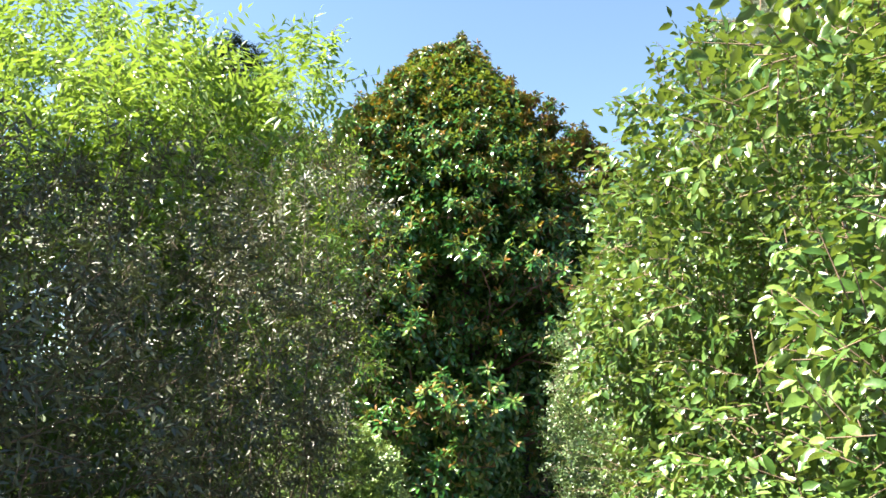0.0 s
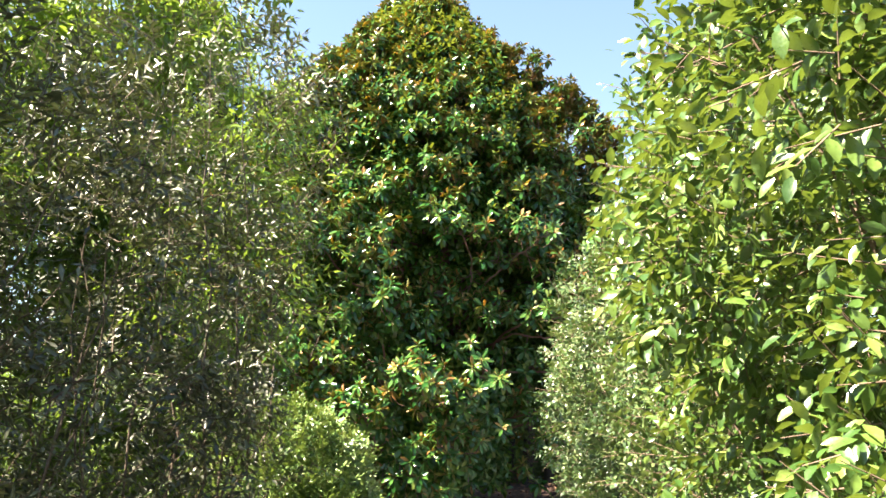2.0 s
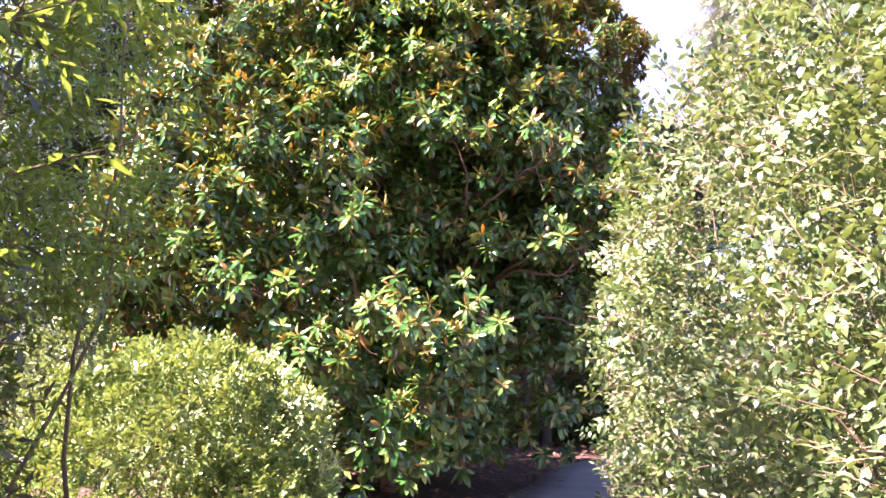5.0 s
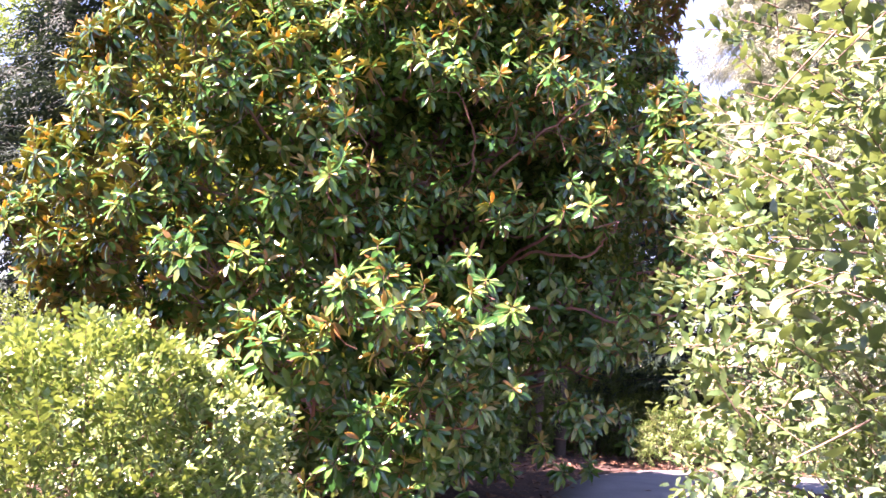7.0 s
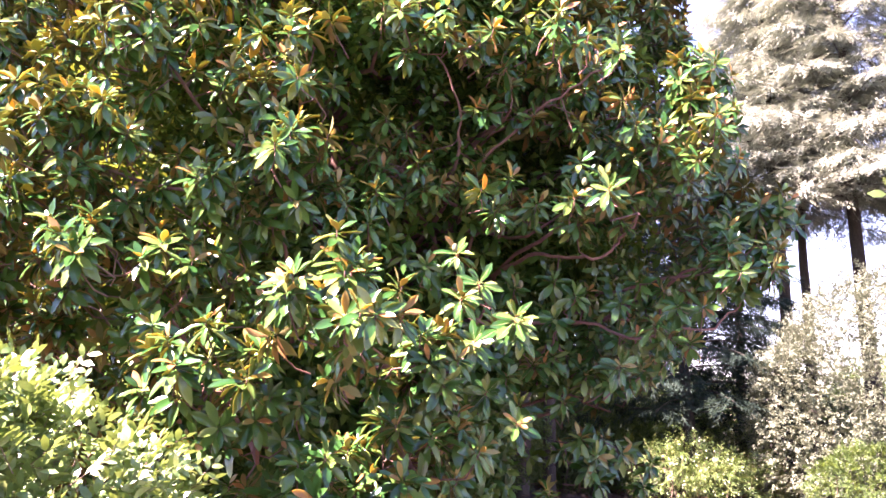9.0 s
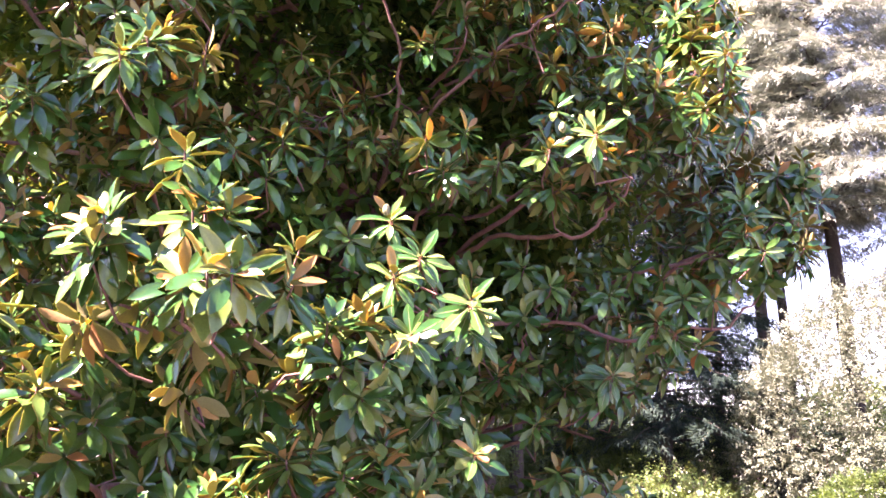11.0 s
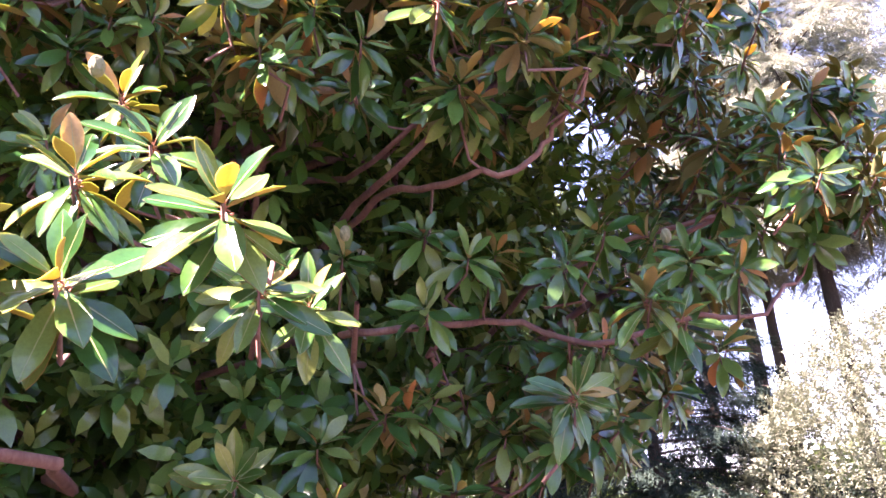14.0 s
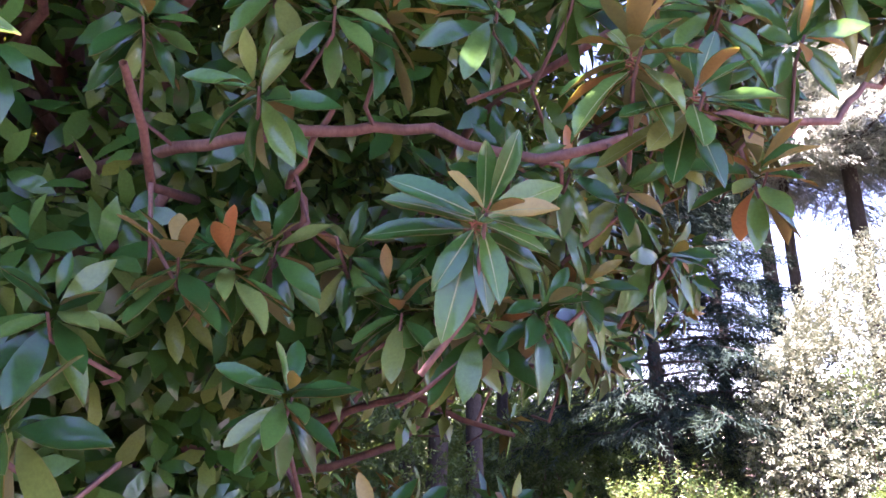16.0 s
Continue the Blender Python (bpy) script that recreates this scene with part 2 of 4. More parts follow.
def tubes(lines, sides=5):
    """Vertices and quads of tapered round branches; each line is points (n,3) and radii (n)."""
    vs, qs, base = [], [], 0
    ang = np.arange(sides) * 2 * np.pi / sides
    for p, r in lines:
        p = np.asarray(p, float)
        d = unit(np.gradient(p, axis=0))
        ref = np.array([0.31, 0.17, 0.94]) if abs(d[0, 2]) < 0.9 else np.array([1.0, 0.2, 0.1])
        a = unit(np.cross(d, ref))
        b = np.cross(d, a)
        ring = p[:, None] + np.asarray(r)[:, None, None] * (np.cos(ang)[None, :, None] * a[:, None] + np.sin(ang)[None, :, None] * b[:, None])
        vs.append(ring.reshape(-1, 3))
        n = len(p)
        i = np.arange(n - 1)[:, None] * sides
        j = np.arange(sides)[None]
        k = (j + 1) % sides
        qs.append(np.stack([i + j, i + k, i + sides + k, i + sides + j], -1).reshape(-1, 4) + base)
        base += n * sides
    return np.concatenate(vs), np.concatenate(qs)


def wander(a, b, n, bend, sag=0.0):
    """A crooked line from a to b."""
    a, b = np.asarray(a, float), np.asarray(b, float)
    t = np.linspace(0, 1, n)[:, None]
    k = RNG.normal(0, bend, (n, 3)) * np.sin(np.pi * t)
    k = (k + np.roll(k, 1, 0) + np.roll(k, -1, 0)) / 2
    k[0] = k[-1] = 0
    side = RNG.normal(0, bend, 3)
    return a + (b - a) * t + k + np.sin(np.pi * t) * side + np.array([0, 0, -1.0]) * sag * np.sin(np.pi * t)


def taper(n, r0, r1):
    return np.linspace(r0, r1, n)


def lump_field(points, lumps):
    """How deep each point lies in a union of ellipsoids: 1 at the surface, 0 at a middle."""
    best = np.full(len(points), 9.0)
    for c, r in lumps:
        q = (points - np.array(c)) / np.array(r)
        best = np.minimum(best, np.linalg.norm(q, axis=1))
    return best


def on_lumps(lumps, count, depth, floor=0.05):
    """Places in the outer shell of a union of ellipsoids, with the way outwards."""
    area = np.array([(r[0] * r[1] + r[1] * r[2] + r[0] * r[2]) for c, r in lumps])
    pos, nor = [], []
    have = 0
    while have < count:
        k = RNG.choice(len(lumps), count, p=area / area.sum())
        c = np.array([l[0] for l in lumps])[k]
        r = np.array([l[1] for l in lumps])[k]
        d = unit(RNG.normal(size=(len(k), 3)))
        inset = 1 - np.minimum(RNG.exponential(depth, len(k)), 0.7)
        rag = 1 + 0.16 * np.array([noise.noise(Vector(q)) for q in (c + d * r) * 1.7]) + 0.10 * np.array([noise.noise(Vector(q)) for q in (c + d * r) * 4.5])
        p = c + d * r * (inset * rag)[:, None] + RNG.normal(0, 0.03, (len(k), 3))
        keep = (lump_field(p, lumps) > inset * np.minimum(rag, 1) - 0.08) & (p[:, 2] > floor)
        pos.append(p[keep])
        nor.append(unit(d / r)[keep])
        have += keep.sum()
    return np.concatenate(pos)[:count], np.concatenate(nor)[:count]


def clumpy(pos, scale, cut, soft=0.25):
    """Keeps places in clumps, leaving hollows between."""
    f = np.array([noise.noise(Vector(p * scale)) for p in pos])
    return f > cut + RNG.normal(0, soft, len(pos))


def clear_of_walk(pos, gap):
    """Keeps the way free: no leaf near the line that is walked."""
    ys = [0, 3.1, 4.9, 6.6, 8.2, 9.4, 10.4, 11.6]
    xs = [0, -0.33, -0.25, -0.52, -0.45, -0.23, 0.04, 0.41]
    x = np.interp(pos[:, 1], ys, xs)
    dy = np.maximum(pos[:, 1] - 11.6, 0)
    dz = np.maximum(np.abs(pos[:, 2] - 1.55) - 0.5, 0)
    return np.sqrt((pos[:, 0] - x) ** 2 + dy ** 2 + dz ** 2) > gap


def twiggy(pos, nor, template, per, twig, leaf, spread=0.6, up=0.25, jitter=0.5, sag=0.0, vary=0.3):
    """Leaves set to both sides along short twigs: leaf vertices and triangles, and the twigs as lines."""
    N = len(pos)
    d = unit(nor + np.array([0, 0, up]) + RNG.normal(0, jitter, (N, 3)))
    length = twig * RNG.uniform(0.6, 1.3, N)
    side = unit(np.cross(d, RNG.normal(size=(N, 3))))
    nrm = np.cross(side, d)
    P, A, Nn, Ls = [], [], [], []
    for k in range(per):
        u = (k + 0.6) / per
        s = side * (1 if k % 2 else -1)
        end = k == per - 1
        a = unit(d * (1 - spread if not end else 1.0) + s * (spread if not end else 0.05) + RNG.normal(0, 0.16, (N, 3)) + np.array([0, 0, -sag]))
        P.append(pos + d * (length * u)[:, None] + np.array([0, 0, -sag * 0.3]) * (length * u * u)[:, None])
        A.append(a)
        flip = np.where(nrm[:, 2:3] < 0, -1, 1)
        Nn.append(unit(nrm * flip + np.array([0, 0, 0.5]) + RNG.normal(0, 0.35, (N, 3))))
        Ls.append(leaf * RNG.uniform(1 - vary, 1 + vary, N) * (0.75 + 0.4 * math.sin(math.pi * u)))
    P, A, Nn, Ls = map(np.concatenate, (P, A, Nn, Ls))
    v, t = lay_leaves(template, P, A, Nn, Ls)
    return v, t, pos, pos + d * length[:, None] * 0.95


def sticks(a, b, r0, r1):
    """Thin three-sided twigs from a to b."""
    d = unit(b - a)
    s = unit(np.cross(d, np.array([0.3, 0.5, 0.81])))
    w = np.cross(d, s)
    vs = []
    for p, r in ((a, r0), (b, r1)):
        for k in range(3):
            c, q = math.cos(k * 2.0944), math.sin(k * 2.0944)
            vs.append(p + r * (c * s + q * w))
    v = np.stack(vs, 1)
    f = np.array([(0, 1, 4, 3), (1, 2, 5, 4), (2, 0, 3, 5)])
    q = f[None] + (np.arange(len(a)) * 6)[:, None, None]
    return v.reshape(-1, 3), q.reshape(-1, 4)


def joined(pairs):
    vs, fs, b = [], [], 0
    for v, f in pairs:
        vs.append(v)
        fs.append(f + b)
        b += len(v)
    return np.concatenate(vs), np.concatenate(fs)


# ---- ground and path ----
def grid_mesh(name, xs, ys, height, mat):
    X, Y = np.meshgrid(xs, ys)
    Z = height(X, Y)
    v = np.stack([X, Y, Z], -1).reshape(-1, 3)
    w = len(xs)
    i = (np.arange(len(ys) - 1)[:, None] * w + np.arange(w - 1)[None]).ravel()
    return mesh_of(name, v, np.stack([i, i + 1, i + 1 + w, i + w], -1), [mat])


def swell(X, Y):
    near = np.exp(-((X / 25) ** 2 + ((Y - 12) / 30) ** 2))
    return near * (0.03 * np.sin(X * 1.7 + 0.6 * Y) + 0.025 * np.sin(Y * 2.3 - X) + 0.02 * np.sin(5.1 * X + 3.3 * Y)) - 0.03


far = np.array([-900, -300, -120, -60])
xs = np.concatenate([far, np.arange(-30, 30.1, 0.4), -far[::-1]])
ys = np.concatenate([far, np.arange(-20, 45.1, 0.4), -far[::-1] + 20])
ground = tagged(new("ground", grid_mesh("ground", xs, ys, swell, M_MULCH)), "dark reddish-brown bark mulch under the shrubs", "ground", "", "structure")

PATH_LINE = [(-0.3, -12), (-0.25, 0), (-0.35, 5), (-0.2, 9), (0.3, 12), (0.8, 14.5), (1.2, 16.5), (1.9, 19.2), (3.2, 20.3), (5.2, 19.6), (8.5, 17.5), (14, 15.5), (30, 13)]


def along_path(step=0.4):
    p = np.array(PATH_LINE, float)
    s = np.concatenate([[0], np.cumsum(np.linalg.norm(np.diff(p, axis=0), axis=1))])
    t = np.arange(0, s[-1], step)
    q = np.stack([np.interp(t, s, p[:, 0]), np.interp(t, s, p[:, 1])], 1)
    for _ in range(12):
        q[1:-1] = (q[:-2] + 2 * q[1:-1] + q[2:]) / 4
    d = unit(np.gradient(q, axis=0))
    return q, np.stack([d[:, 1], -d[:, 0]], 1)


def ribbon(offsets, heights, mat, name):
    q, n = along_path()
    wob = 0.02 * np.sin(np.arange(len(q)) * 1.3) + 0.015 * np.sin(np.arange(len(q)) * 0.47)
    rows = [np.concatenate([q + n * (o + wob[:, None] * (abs(o) > 0.3)), np.full((len(q), 1), h)], 1) for o, h in zip(offsets, heights)]
    v = np.stack(rows, 1).reshape(-1, 3)
    w = len(offsets)
    i = (np.arange(len(q) - 1)[:, None] * w + np.arange(w - 1)[None]).ravel()
    return mesh_of(name, v, np.stack([i, i + 1, i + 1 + w, i + w], -1), [mat])


HALF = 1.0
tagged(new("path", ribbon([-HALF, -HALF + 0.03, -0.4, 0, 0.4, HALF - 0.03, HALF], [-0.06, 0.05, 0.058, 0.062, 0.058, 0.05, -0.06], M_PATH, "path")), "smooth grey asphalt footpath curving away under the trees", "path", "", "structure")

# fallen leaves over mulch and path
n = 9000
lp = np.stack([RNG.uniform(-7, 8, n), RNG.uniform(8, 26, n), np.zeros(n)], 1)
q, nn = along_path()
dist = np.array([np.min(np.linalg.norm(q - p[:2], axis=1)) for p in lp])
keep = (dist > HALF - 0.1) | (RNG.uniform(size=n) < 0.05)
lp, dist = lp[keep], dist[keep]
lp[:, 2] = np.where(dist < HALF + 0.02, 0.072, 0.055)
la = unit(np.concatenate([RNG.normal(size=(len(lp), 2)), RNG.normal(0, 0.12, (len(lp), 1))], 1))
ln = unit(RNG.normal(0, 0.35, (len(lp), 3)) + np.array([0, 0, 1]))
v, t = lay_leaves(plain_leaf(0.42, 0.3, 0.1), lp, la, ln, RNG.uniform(0.07, 0.15, len(lp)))
tagged(new("fallen_leaves", mesh_of("fallen_leaves", v, t, [M_DRY])), "dry brown fallen leaves scattered over dark mulch", "leaf litter", "", "stuff")


# ---- magnolia ----
MX, MY = -1.9, 15.3


def mag_radius(z):
    return np.interp(z, [0.3, 1.5, 3.0, 4.5, 6.7, 8.3, 9.5, 10.3], [2.9, 3.25, 3.7, 3.8, 3.1, 2.0, 1.0, 0.2])


def spread_of(th, z):
    """The crown is fuller on its low western side and its high eastern side."""
    east = np.maximum(np.cos(th), 0) * np.clip(1 + 1.5 * np.sin(th), 0, 1) * np.interp(z, [2.8, 4.0, 7.5, 9.0], [0.0, 0.12, 0.26, 0.08])
    west = np.maximum(-np.cos(th), 0) * np.interp(z, [1.0, 2.5, 5.0, 7.0], [0.08, 0.22, 0.17, 0.0])
    return 1 + east + west


CLUMPS = [  # middles and radii of the boughs that stand out of the crown
    (-1.32, 10.95, 2.1, 0.46), (-2.15, 11.2, 1.7, 0.42), (-0.95, 11.5, 1.85, 0.30), (-1.85, 11.75, 3.1, 0.42),
    (-1.5, 11.5, 0.95, 0.55), (-1.0, 11.5, 1.3, 0.42), (1.55, 13.3, 2.85, 0.36), (1.15, 13.1, 3.95, 0.40),
    (-3.5, 11.7, 3.3, 0.60), (-2.9, 11.6, 2.4, 0.55), (-3.0, 11.55, 4.3, 0.5), (-4.4, 12.2, 3.9, 0.55), (-4.7, 12.6, 2.8, 0.55),
    (0.8, 13.0, 3.65, 0.40), (1.3, 13.3, 4.45, 0.38), (1.9, 13.7, 3.3, 0.34),
    (-0.45, 12.95, 3.35, 0.36), (0.3, 12.95, 3.3, 0.34), (-1.25, 12.7, 3.5, 0.38), (-0.1, 13.2, 4.3, 0.40),
]
BOUGH_LOW = [  # whorls along the shaded bough over the walk
    (0.46, 12.80, 1.94), (0.51, 12.99, 2.45), (0.75, 12.85, 2.26), (0.86, 12.87, 2.18), (0.90, 13.2, 2.60), (0.0, 13.2, 2.66), (-0.33, 13.25, 2.60), (0.16, 13.1, 2.52),
    (0.27, 13.2, 2.56), (0.0, 13.1, 2.33), (0.72, 13.25, 2.66), (1.1, 13.2, 2.15), (0.95, 12.95, 2.42), (-0.40, 13.1, 1.85), (0.14, 13.55, 2.06), (-0.35, 13.6, 1.98), (0.55, 13.3, 2.2), (1.2, 13.15, 2.45),
]
BOUGH_HIGH = [  # whorls along the bough above it
    (0.09, 12.36, 3.15), (0.31, 12.13, 3.14), (-0.60, 12.39, 3.22), (-0.18, 12.6, 3.16), (0.17, 12.6, 3.5), (-0.50, 12.5, 3.07), (-1.09, 12.5, 3.47), (-1.38, 12.3, 3.18), (0.20, 12.75, 3.87),
    (1.25, 13.05, 4.19), (1.0, 13.0, 3.87), (1.23, 13.2, 3.03), (1.40, 12.82, 2.68), (1.36, 12.96, 2.82), (2.2, 13.9, 3.36), (1.27, 13.4, 3.44), (-0.65, 12.7, 4.0), (-0.34, 12.9, 4.03), (0.25, 12.9, 4.23), (-1.37, 12.6, 3.88), (0.6, 12.9, 3.3), (0.75, 13.1, 3.6),
]
BOUGH_SUN = [  # whorls along the sunlit sprigs beside the walk
    (-0.76, 12.12, 2.66), (-0.36, 11.72, 2.16), (-0.96, 11.48, 1.94), (-0.60, 11.95, 2.42), (-0.98, 12.2, 2.59), (-0.72, 11.85, 2.3), (-0.62, 11.65, 2.0), (-0.38, 12.1, 2.12), (-0.31, 12.4, 2.15), (-0.50, 12.45, 2.2),
    (-1.19, 10.8, 2.27), (-1.5, 10.85, 2.1), (-1.83, 11.5, 3.34), (-2.1, 11.1, 1.83), (-1.56, 11.43, 2.27), (-1.38, 12.0, 2.85), (-0.34, 12.15, 1.50), (-0.30, 12.8, 1.62), (-0.55, 12.6, 1.72), (-0.75, 12.4, 1.45), (-0.6, 12.9, 1.35),
]
WHORLS = BOUGH_LOW + BOUGH_HIGH + BOUGH_SUN


def bough_tips(count):
    """Middles of the leafy boughs, spaced over the crown, closer together on the side of the walk."""
    tips, ways = [], []
    while len(tips) < count:
        z = RNG.uniform(0.5, 10.0)
        th = RNG.uniform(0, 2 * math.pi)
        if RNG.uniform() > mag_radius(z) / 3.8 * (1.0 if math.sin(th) < 0.35 else 0.6):
            continue
        r = mag_radius(z) * spread_of(th, z) * (1 + np.interp(z, [4, 7], [0.16, 0.3]) * noise.noise(Vector((2.2 * math.cos(th), 2.2 * math.sin(th), z * 0.8)))) - 0.1 - RNG.exponential(0.12)
        if z > 4.3 and math.cos(th) > -0.3 and math.sin(th) < -0.25:
            r = min(r, 0.87 * mag_radius(z))
        p = np.array([MX + r * math.cos(th), MY + r * math.sin(th), z])
        if tips and np.min(np.linalg.norm(np.array(tips) - p, axis=1)) < (0.50 if z < 6 else 0.40):
            continue
        tips.append(p)
        ways.append((math.cos(th), math.sin(th), 0.25 + 0.5 * (z > 7)))
    return np.array(tips), np.array(ways)


def under_crown(p, share):
    """The open space below the boughs on the side of the path."""
    return (p[:, 0] > -0.55 + 0.2 * (p[:, 1] > 14)) & (p[:, 2] < 1.8 + 0.1 * np.clip(p[:, 1] - 14, 0, 4)) & (RNG.uniform(size=len(p)) < share)


def magnolia_places():
    tips, ways = bough_tips(470)
    per = 13
    p = np.repeat(tips, per, 0)
    nor = np.repeat(ways, per, 0)
    side = unit(np.cross(nor, np.array([0, 0, 1.0])))
    a = RNG.normal(0, 0.26, len(p))
    h = RNG.normal(0, 0.15, len(p))
    p = p + side * a[:, None] + np.array([0, 0, 1.0]) * (h - 0.5 * a ** 2)[:, None] + unit(nor * np.array([1, 1, 0])) * (RNG.normal(0, 0.12, len(p)) - 0.5 * a ** 2 - 0.6 * np.abs(h))[:, None]
    nor = nor + np.array([0, -1.5, -0.35]) * np.clip(p[:, :1] + 0.2, 0, 1) * (p[:, 2:] < 6) + side * (a * 1.6)[:, None] + RNG.normal(0, 0.15, p.shape) + np.array([0, 0, 1.0]) * (h * 1.5)[:, None]
    ok = ~under_crown(p, 0.9) & ~((p[:, 0] > 0.55) & (p[:, 1] < 14.3) & (p[:, 2] > 2.9) & (p[:, 2] < 5.6) & (RNG.uniform(size=len(p)) < 0.75))
    ok &= ~((p[:, 0] > -0.7) & (p[:, 2] > 4.4) & (p[:, 2] < 7.2) & (p[:, 1] < 13.5) & (RNG.uniform(size=len(p)) < 0.6))
    ok &= clumpy(p, 1.5, -0.22, 0.1) | (p[:, 1] > 14) | (p[:, 2] > 5)
    ok &= ~((p[:, 1] > 16.5) & (RNG.uniform(size=len(p)) < 0.35))
    # the crown falls back behind the boughs over the walk
    ok &= ~((p[:, 0] > -1.75) & (p[:, 1] < 12.3) & (p[:, 2] > 1.2) & (p[:, 2] < 4.2))
    ok &= ~((p[:, 0] > -1.15) & (p[:, 1] < 12.95 + 0.25 * np.clip(p[:, 0] + 0.5, 0, 1)) & (p[:, 2] > 1.1) & (p[:, 2] < 3.9))
    ok &= ~((np.abs(p[:, 0] + 0.75) < 0.55) & (p[:, 1] < 13.6) & (np.abs(p[:, 2] - 3.3) < 0.35))
    # a dark hollow under the high bough and between the low front boughs
    ok &= ~((np.abs(p[:, 0] + 0.6) < 0.6) & (p[:, 1] < 13.8) & (np.abs(p[:, 2] - 2.75) < 0.22))
    ok &= ~((p[:, 1] < 12.9) & (p[:, 0] > -3.2) & (p[:, 0] < -0.2) & (p[:, 2] < 3.0) & (RNG.uniform(size=len(p)) < 0.5))
    ok &= ~((p[:, 0] > -1.6) & (p[:, 0] < -0.1) & (p[:, 1] < 14) & (p[:, 2] < 2.4) & (RNG.uniform(size=len(p)) < 0.55))
    P, Nn = [p[ok]], [nor[ok]]
    for x, y, zc, r in CLUMPS:
        k = int(62 * r)
        d = unit(RNG.normal(size=(k, 3)))
        P.append(np.array([x, y, zc]) + d * r * RNG.uniform(0.45, 1.0, (k, 1)))
        out = unit(np.array([x - MX, y - MY, 0.0]))
        Nn.append(d * 0.7 + out * 0.6 + (np.array([-0.2, -0.8, -0.2]) if x > 0 else np.array([0, 0, 0.25])))
    w = np.array(WHORLS)
    P.insert(0, w)
    Nn.insert(0, unit(w - np.array([MX, MY, 0]) * np.array([1, 1, 0])) * np.array([0.5, 0.5, 0.0]) + np.array([0, -0.9, 0.0]))
    P, Nn = np.concatenate(P), np.concatenate(Nn)
    ok = (clear_of_walk(P, 0.95) | (np.arange(len(P)) < len(w))) & clear_of_walk(P, 0.5) & (P[:, 2] > 0.35)
    return P[ok], unit(Nn[ok]), int(ok[:len(w)].sum())


def whorls(pos, nor, per=17, size=0.170, low=-0.55, loose=0.30, droop=0.5):
    """Leaf places of a whorl: outer leaves droop, inner ones stand up along the shoot."""
    N = len(pos)
    shoot = unit(nor * 0.75 + np.array([0, 0, 0.6]) + RNG.normal(0, loose, (N, 3)))
    e1 = unit(np.cross(shoot, RNG.normal(size=(N, 3))))
    e2 = np.cross(shoot, e1)
    P, A, Nn, L = [], [], [], []
    for k in range(per):
        f = k / (per - 1)
        a = k * 2.39996 + RNG.normal(0, 0.25, N)
        rad = np.cos(a)[:, None] * e1 + np.sin(a)[:, None] * e2
        rise = low + (1.5 - low) * f ** 1.7 + RNG.normal(0, 0.22, N)
        ax = unit(rad + shoot * rise[:, None] + np.array([0, 0, -droop]) * (1 - f))
        P.append(pos + shoot * (0.075 * (f - 0.5)) + rad * 0.008)
        A.append(ax)
        Nn.append(unit(shoot - rad * rise[:, None] * 0.8 + RNG.normal(0, 0.15, (N, 3))))
        L.append(size * RNG.uniform(0.78, 1.15, N) * (1.0 - 0.35 * f ** 2))
    Y = np.concatenate([np.full(N, k / (per - 1)) for k in range(per)]) > RNG.uniform(0.72, 1.35, N * per)
    return [np.concatenate(x) for x in (P, A, Nn, L)] + [Y]


FAR_SHAPES = [small_leaf(0.46, 0.35, 0.12), small_leaf(0.42, 0.45, 0.2)]
MAG_SHAPES = [broad_leaf(0.37, 0.30, 0.16, 0.012), broad_leaf(0.33, 0.45, 0.28, 0.02), broad_leaf(0.40, 0.20, 0.08, 0.015)]
LEAF_ROWS = ((0.10, 0.30), (0.26, 0.68), (0.45, 0.94), (0.62, 1.0), (0.79, 0.78), (0.92, 0.38))
NEAR_SHAPES = [broad_leaf(w, f, g, k, LEAF_ROWS) for w, f, g, k in ((0.33, 0.32, 0.16, 0.014), (0.29, 0.48, 0.24, 0.02), (0.35, 0.22, 0.08, 0.018), (0.31, 0.38, 0.02, 0.016))]


def two_sided(P, A, Nn, L, Y, shapes):
    """Leaves with a glossy upper skin and a felted lower skin, a hair apart, closed round the rim."""
    pairs, idx = [], []
    pick = RNG.integers(0, len(shapes), len(P))
    for s, (v, t) in enumerate(shapes):
        m = pick == s
        low = v.copy()
        low[:, 2] -= 0.012
        vv = np.concatenate([v, low])
        tt = np.concatenate([t, t[:, ::-1] + len(v)])
        pairs.append(lay_leaves((vv, tt), P[m], A[m], Nn[m], L[m]))
        idx.append(np.where(np.repeat(Y[m], 2 * len(t)), 2, np.tile(np.repeat([0, 1], len(t)), m.sum())))
    v, t = joined(pairs)
    return v, t, np.concatenate(idx)


